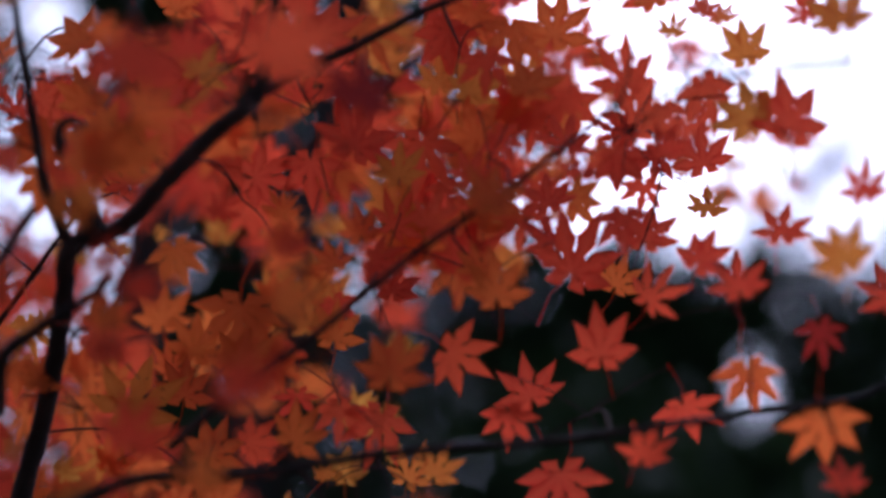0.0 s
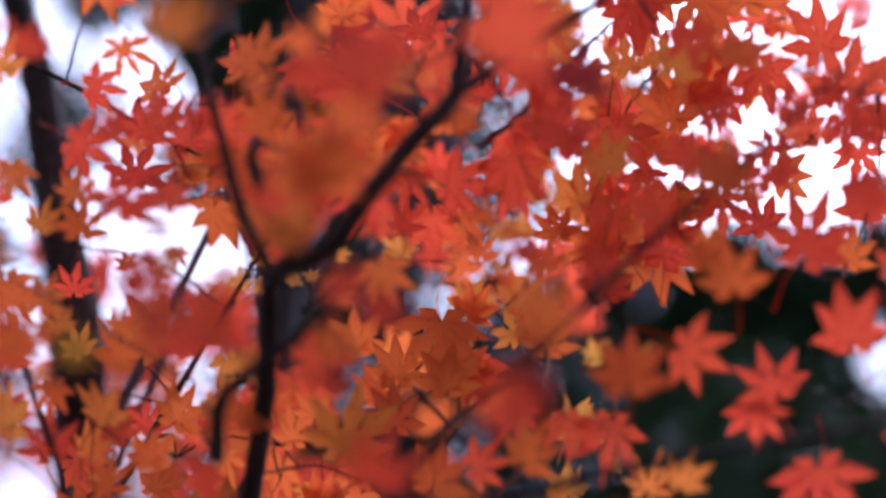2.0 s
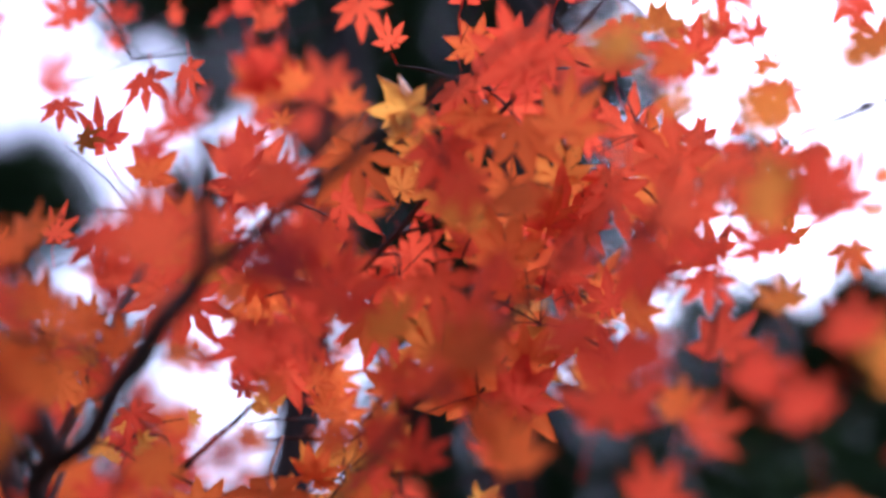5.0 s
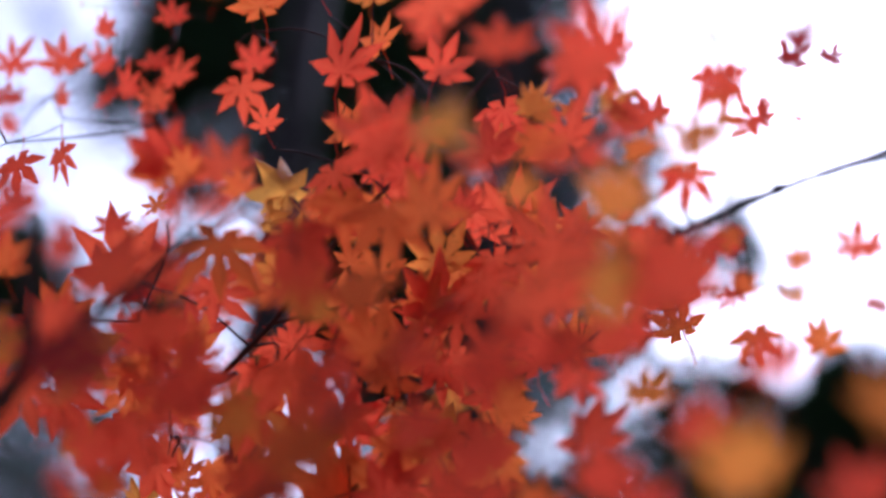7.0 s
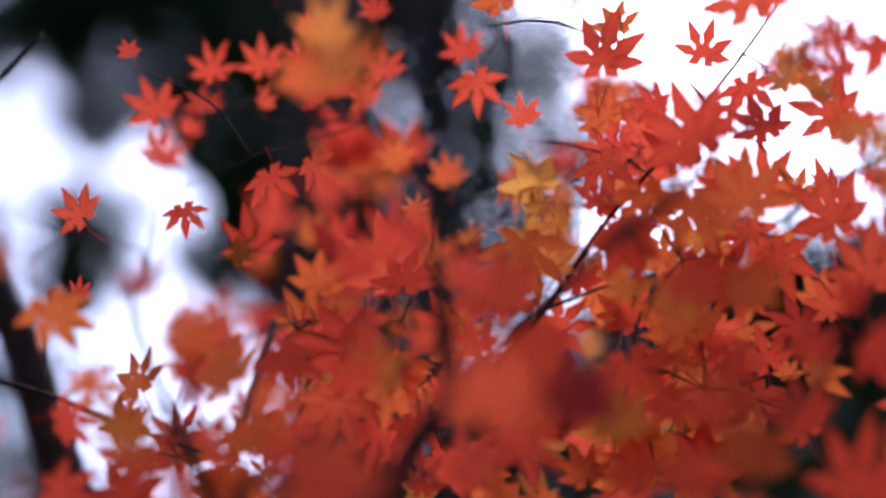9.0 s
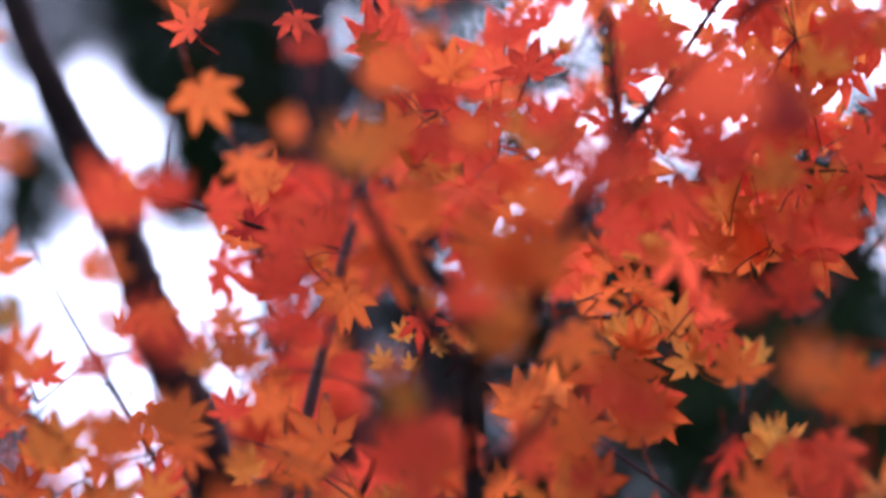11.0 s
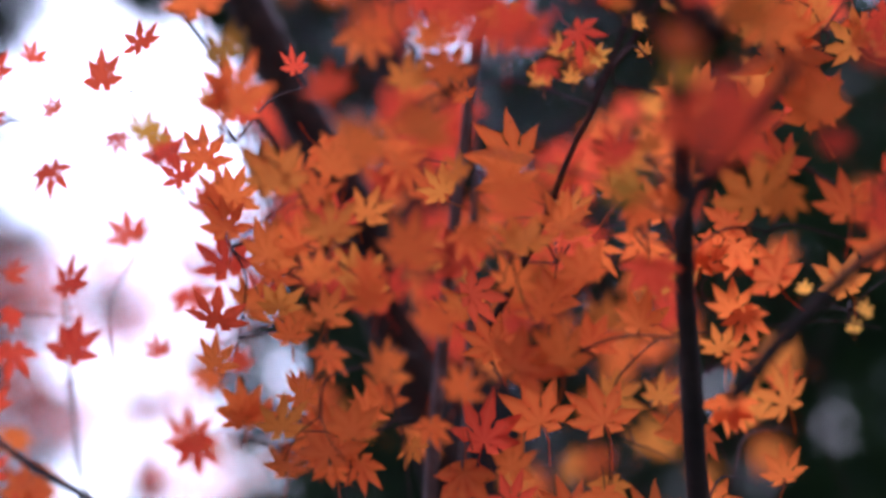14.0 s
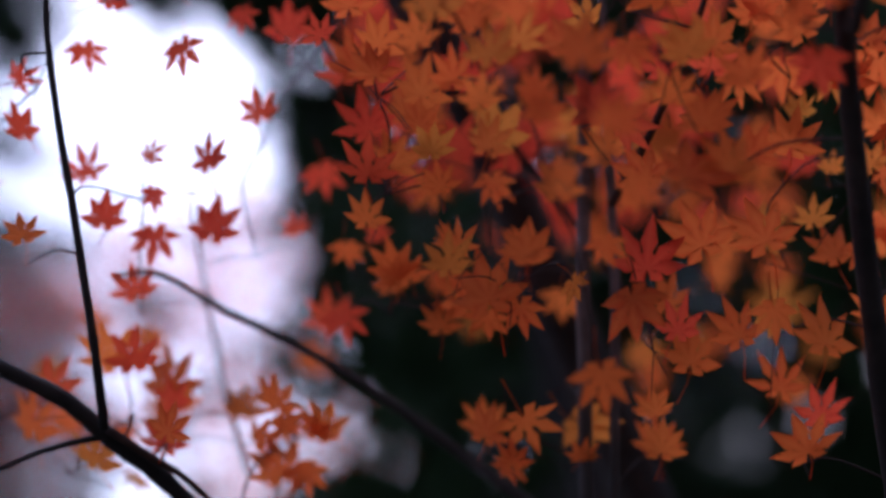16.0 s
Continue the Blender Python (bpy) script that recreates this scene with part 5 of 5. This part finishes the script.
spray(bough_19, [("rs", -0.640, 1.574, 2.145, 0.066, 88),
    ("rs", -0.627, 1.573, 2.121, 0.073, 79),
    ("os", -0.608, 1.629, 2.102, 0.067, 160),
    ("rn", -0.646, 1.611, 2.061, 0.065, -85)])
spray(bough_19, [("on", -0.591, 1.516, 2.267, 0.072, -47),
    ("os", -0.595, 1.495, 2.281, 0.057, -99),
    ("rs", -0.561, 1.455, 2.275, 0.067, -132),
    ("rt", -0.544, 1.492, 2.308, 0.058, -32),
    ("rs", -0.550, 1.522, 2.321, 0.068, -38),
    ("rs", -0.502, 1.513, 2.302, 0.060, -149)])
spray(bough_19, [("rs", -0.624, 1.655, 2.033, 0.068, -20),
    ("rw", -0.590, 1.640, 2.000, 0.076, -91)])
spray(bough_19, [("rs", -0.594, 1.690, 1.934, 0.068, 34)])
spray(bough_19, [("rs", -0.463, 1.400, 2.259, 0.078, -159),
    ("rs", -0.460, 1.402, 2.254, 0.077, 150),
    ("rn", -0.509, 1.350, 2.228, 0.077, -146)])
spray(bough_19, [("os", -0.509, 1.509, 2.384, 0.061, 75)])
spray(bough_19, [("rs", -0.495, 1.634, 2.237, 0.072, -155)])
spray(bough_19, [("as", -0.187, 1.472, 1.578, 0.052, -171)])
spray(bough_19, [("os", -0.168, 1.558, 1.572, 0.070, -124)])
spray(bough_19, [("as", -0.258, 1.558, 1.559, 0.050, 38)])
spray(bough_20, [("rs", -0.225, 0.623, 1.854, 0.030, 11),
    ("os", -0.233, 0.642, 1.888, 0.030, 20)])
spray(bough_20, [("ow", -0.275, 0.754, 1.903, 0.048, -28),
    ("os", -0.243, 0.760, 1.892, 0.028, -15)])
spray(bough_20, [("rs", -0.252, 0.704, 1.820, 0.048, 30)])
spray(bough_21, [("rs", -0.383, 0.823, 1.897, 0.055, 14),
    ("rs", -0.370, 0.790, 1.913, 0.044, 24),
    ("rs", -0.406, 0.769, 1.894, 0.049, 116),
    ("rs", -0.405, 0.773, 1.939, 0.041, 96),
    ("os", -0.447, 0.773, 1.877, 0.045, 176),
    ("as", -0.455, 0.747, 1.933, 0.049, -26)])
spray(bough_21, [("ow", -0.249, 0.810, 2.023, 0.047, 10),
    ("rw", -0.238, 0.858, 1.993, 0.074, -64),
    ("rs", -0.251, 0.864, 1.962, 0.063, -164),
    ("rs", -0.325, 0.830, 1.993, 0.042, 12),
    ("rs", -0.296, 0.819, 2.059, 0.056, 1),
    ("gs", -0.305, 0.806, 2.055, 0.033, 83)])
spray(bough_21, [("as", -0.378, 0.933, 1.955, 0.040, -11),
    ("os", -0.354, 0.920, 1.922, 0.057, -171),
    ("rn", -0.366, 0.871, 1.950, 0.047, -4),
    ("ds", -0.410, 0.876, 1.963, 0.043, 13),
    ("os", -0.390, 0.857, 1.987, 0.059, -14)])
spray(bough_21, [("aw", -0.526, 0.805, 1.806, 0.054, 12),
    ("os", -0.532, 0.765, 1.850, 0.070, -2),
    ("as", -0.548, 0.773, 1.858, 0.037, 16),
    ("gs", -0.591, 0.764, 1.843, 0.041, 31),
    ("gs", -0.525, 0.725, 1.867, 0.039, 16),
    ("os", -0.539, 0.754, 1.915, 0.055, 5)])
spray(bough_21, [("rw", -0.547, 0.837, 1.868, 0.034, 17)])
spray(bough_21, [("rw", -0.635, 0.831, 1.914, 0.040, 8),
    ("rs", -0.607, 0.846, 1.939, 0.037, -1)])
spray(bough_21, [("rs", -0.432, 0.841, 2.117, 0.047, -31),
    ("rs", -0.435, 0.850, 2.058, 0.025, 11)])
spray(bough_21, [("rs", -0.514, 0.902, 1.915, 0.030, 4)])
spray(bough_21, [("an", -0.302, 0.867, 1.916, 0.033, -12)])
spray(bough_22, [("rs", -0.697, 1.021, 1.856, 0.044, 7)])
spray(bough_22, [("rs", -0.700, 1.049, 1.761, 0.030, -5),
    ("rw", -0.758, 1.006, 1.771, 0.052, 33)])
spray(bough_22, [("rs", -0.682, 1.044, 1.682, 0.048, -172),
    ("rs", -0.705, 1.102, 1.689, 0.053, 13)])
spray(bough_22, [("aw", -1.024, 1.260, 1.755, 0.052, -6),
    ("os", -0.957, 1.254, 1.790, 0.046, -12)])
spray(bough_22, [("os", -1.064, 1.167, 1.759, 0.052, 172)])
spray(bough_22, [("as", -0.902, 1.095, 1.614, 0.038, -161),
    ("os", -0.847, 1.093, 1.659, 0.050, 19),
    ("os", -0.848, 1.081, 1.675, 0.070, 15),
    ("os", -0.799, 1.102, 1.639, 0.050, 19)])
spray(bough_22, [("ow", -0.957, 1.238, 1.670, 0.040, 7)])
spray(bough_22, [("ow", -0.969, 1.150, 1.690, 0.047, -93)])
spray(bough_22, [("os", -0.875, 1.142, 1.739, 0.046, -157)])
spray(bough_22, [("rn", -0.876, 1.463, 1.696, 0.071, 18),
    ("os", -0.812, 1.479, 1.720, 0.063, 46)])
spray(bough_22, [("os", -0.968, 1.406, 1.720, 0.072, -135)])
spray(bough_23, [("os", -0.259, 0.979, 1.714, 0.051, 25),
    ("as", -0.264, 0.979, 1.724, 0.042, -167),
    ("os", -0.230, 0.986, 1.724, 0.065, -159),
    ("ow", -0.235, 0.972, 1.737, 0.049, 33),
    ("os", -0.244, 1.000, 1.678, 0.049, 14),
    ("os", -0.237, 0.993, 1.672, 0.046, 173)])
spray(bough_23, [("ow", -0.207, 0.996, 1.691, 0.056, -11),
    ("ys", -0.185, 1.024, 1.682, 0.018, 13),
    ("aw", -0.159, 1.003, 1.676, 0.049, -12),
    ("ys", -0.150, 1.056, 1.647, 0.018, 8),
    ("ys", -0.139, 1.054, 1.658, 0.023, 34),
    ("yc", -0.118, 0.971, 1.693, 0.033, 0)])
spray(bough_23, [("os", -0.263, 1.011, 1.613, 0.053, -168),
    ("os", -0.263, 1.022, 1.611, 0.047, -167),
    ("on", -0.251, 1.015, 1.647, 0.043, 103),
    ("as", -0.259, 1.005, 1.652, 0.040, -9),
    ("as", -0.280, 1.038, 1.666, 0.028, 25),
    ("as", -0.313, 1.006, 1.627, 0.038, 8)])
spray(bough_23, [("os", -0.295, 0.998, 1.746, 0.056, -161),
    ("yc", -0.298, 0.990, 1.706, 0.030, 25)])
spray(bough_23, [("ow", -0.303, 1.024, 1.599, 0.049, 0),
    ("as", -0.347, 1.037, 1.636, 0.053, 70)])
spray(bough_23, [("an", -0.220, 1.024, 1.602, 0.067, -10),
    ("os", -0.212, 1.078, 1.619, 0.038, 22),
    ("as", -0.238, 1.112, 1.602, 0.054, -28)])
spray(bough_23, [("rs", -0.275, 1.167, 1.701, 0.063, 11)])
spray(bough_24, [("as", -0.136, 1.047, 1.965, 0.042, -20),
    ("yc", -0.129, 1.015, 1.954, 0.043, 18),
    ("os", -0.136, 1.029, 1.918, 0.054, 172),
    ("as", -0.135, 1.039, 1.918, 0.052, -34),
    ("os", -0.181, 1.047, 1.929, 0.057, 76),
    ("yc", -0.159, 1.028, 1.889, 0.043, 9)])
spray(bough_24, [("yc", -0.058, 1.052, 1.861, 0.035, -17),
    ("aw", -0.120, 1.007, 1.883, 0.056, -2),
    ("aw", -0.165, 1.040, 1.860, 0.052, -115),
    ("ys", -0.159, 0.994, 1.888, 0.026, -25)])
spray(bough_24, [("rs", -0.103, 0.901, 1.844, 0.042, 162),
    ("os", -0.109, 0.932, 1.852, 0.042, 176),
    ("as", -0.119, 0.928, 1.833, 0.050, -31),
    ("os", -0.155, 0.940, 1.852, 0.050, 36),
    ("as", -0.157, 0.944, 1.857, 0.047, 19),
    ("os", -0.149, 0.935, 1.898, 0.038, -1)])
spray(bough_24, [("rn", -0.207, 0.918, 1.910, 0.047, -3),
    ("os", -0.165, 0.949, 1.925, 0.047, 11)])
spray(bough_24, [("ow", -0.052, 0.948, 1.937, 0.083, 175),
    ("ow", -0.059, 0.965, 1.915, 0.072, -4),
    ("os", -0.016, 0.962, 1.916, 0.075, 175),
    ("rw", -0.014, 0.935, 1.903, 0.066, 9),
    ("os", -0.092, 0.902, 1.902, 0.046, -14)])
spray(bough_24, [("rs", -0.075, 1.178, 1.940, 0.067, 15)])
spray(bough_24, [("ow", -0.147, 1.250, 1.894, 0.056, -168)])
spray(bough_25, [("os", -0.441, 0.817, 1.648, 0.038, 38),
    ("ow", -0.445, 0.775, 1.685, 0.037, 21),
    ("os", -0.449, 0.775, 1.732, 0.055, 33)])
spray(bough_25, [("os", -0.226, 0.653, 1.812, 0.058, -3),
    ("ow", -0.217, 0.663, 1.821, 0.058, 27),
    ("as", -0.230, 0.671, 1.795, 0.033, -12),
    ("as", -0.240, 0.673, 1.788, 0.040, 26),
    ("os", -0.207, 0.699, 1.736, 0.034, -7),
    ("gs", -0.284, 0.635, 1.754, 0.022, 19)])
spray(bough_25, [("ow", -0.380, 0.683, 1.722, 0.046, 23),
    ("gw", -0.325, 0.636, 1.704, 0.028, 15)])
spray(bough_25, [("rw", -0.307, 0.832, 1.699, 0.049, 176)])
spray(bough_25, [("rs", -0.185, 0.548, 1.816, 0.062, 24)])
spray(bough_25, [("rw", -0.176, 0.635, 1.732, 0.030, 21),
    ("rs", -0.192, 0.618, 1.737, 0.033, 0),
    ("rs", -0.204, 0.703, 1.717, 0.027, -15)])
spray(bough_25, [("os", -0.283, 0.605, 1.760, 0.030, -5),
    ("rs", -0.276, 0.615, 1.709, 0.040, 0),
    ("rw", -0.280, 0.574, 1.717, 0.039, 32)])
spray(bough_25, [("rs", -0.282, 0.706, 1.745, 0.048, 20)])
spray(bough_26, [("rs", -0.445, 0.946, 1.623, 0.064, 21),
    ("ow", -0.462, 0.925, 1.605, 0.058, -164),
    ("rs", -0.438, 0.962, 1.575, 0.047, 37),
    ("os", -0.434, 1.000, 1.554, 0.059, 26),
    ("os", -0.435, 1.024, 1.602, 0.057, 45),
    ("os", -0.470, 1.004, 1.528, 0.038, 19)])
spray(bough_26, [("ow", -0.470, 1.071, 1.532, 0.038, 7),
    ("os", -0.475, 1.087, 1.504, 0.052, 21),
    ("os", -0.475, 1.026, 1.500, 0.047, 29)])
spray(bough_26, [("os", -0.347, 1.010, 1.784, 0.035, 13)])
spray(bough_26, [("rs", -0.361, 1.165, 1.788, 0.074, -153)])
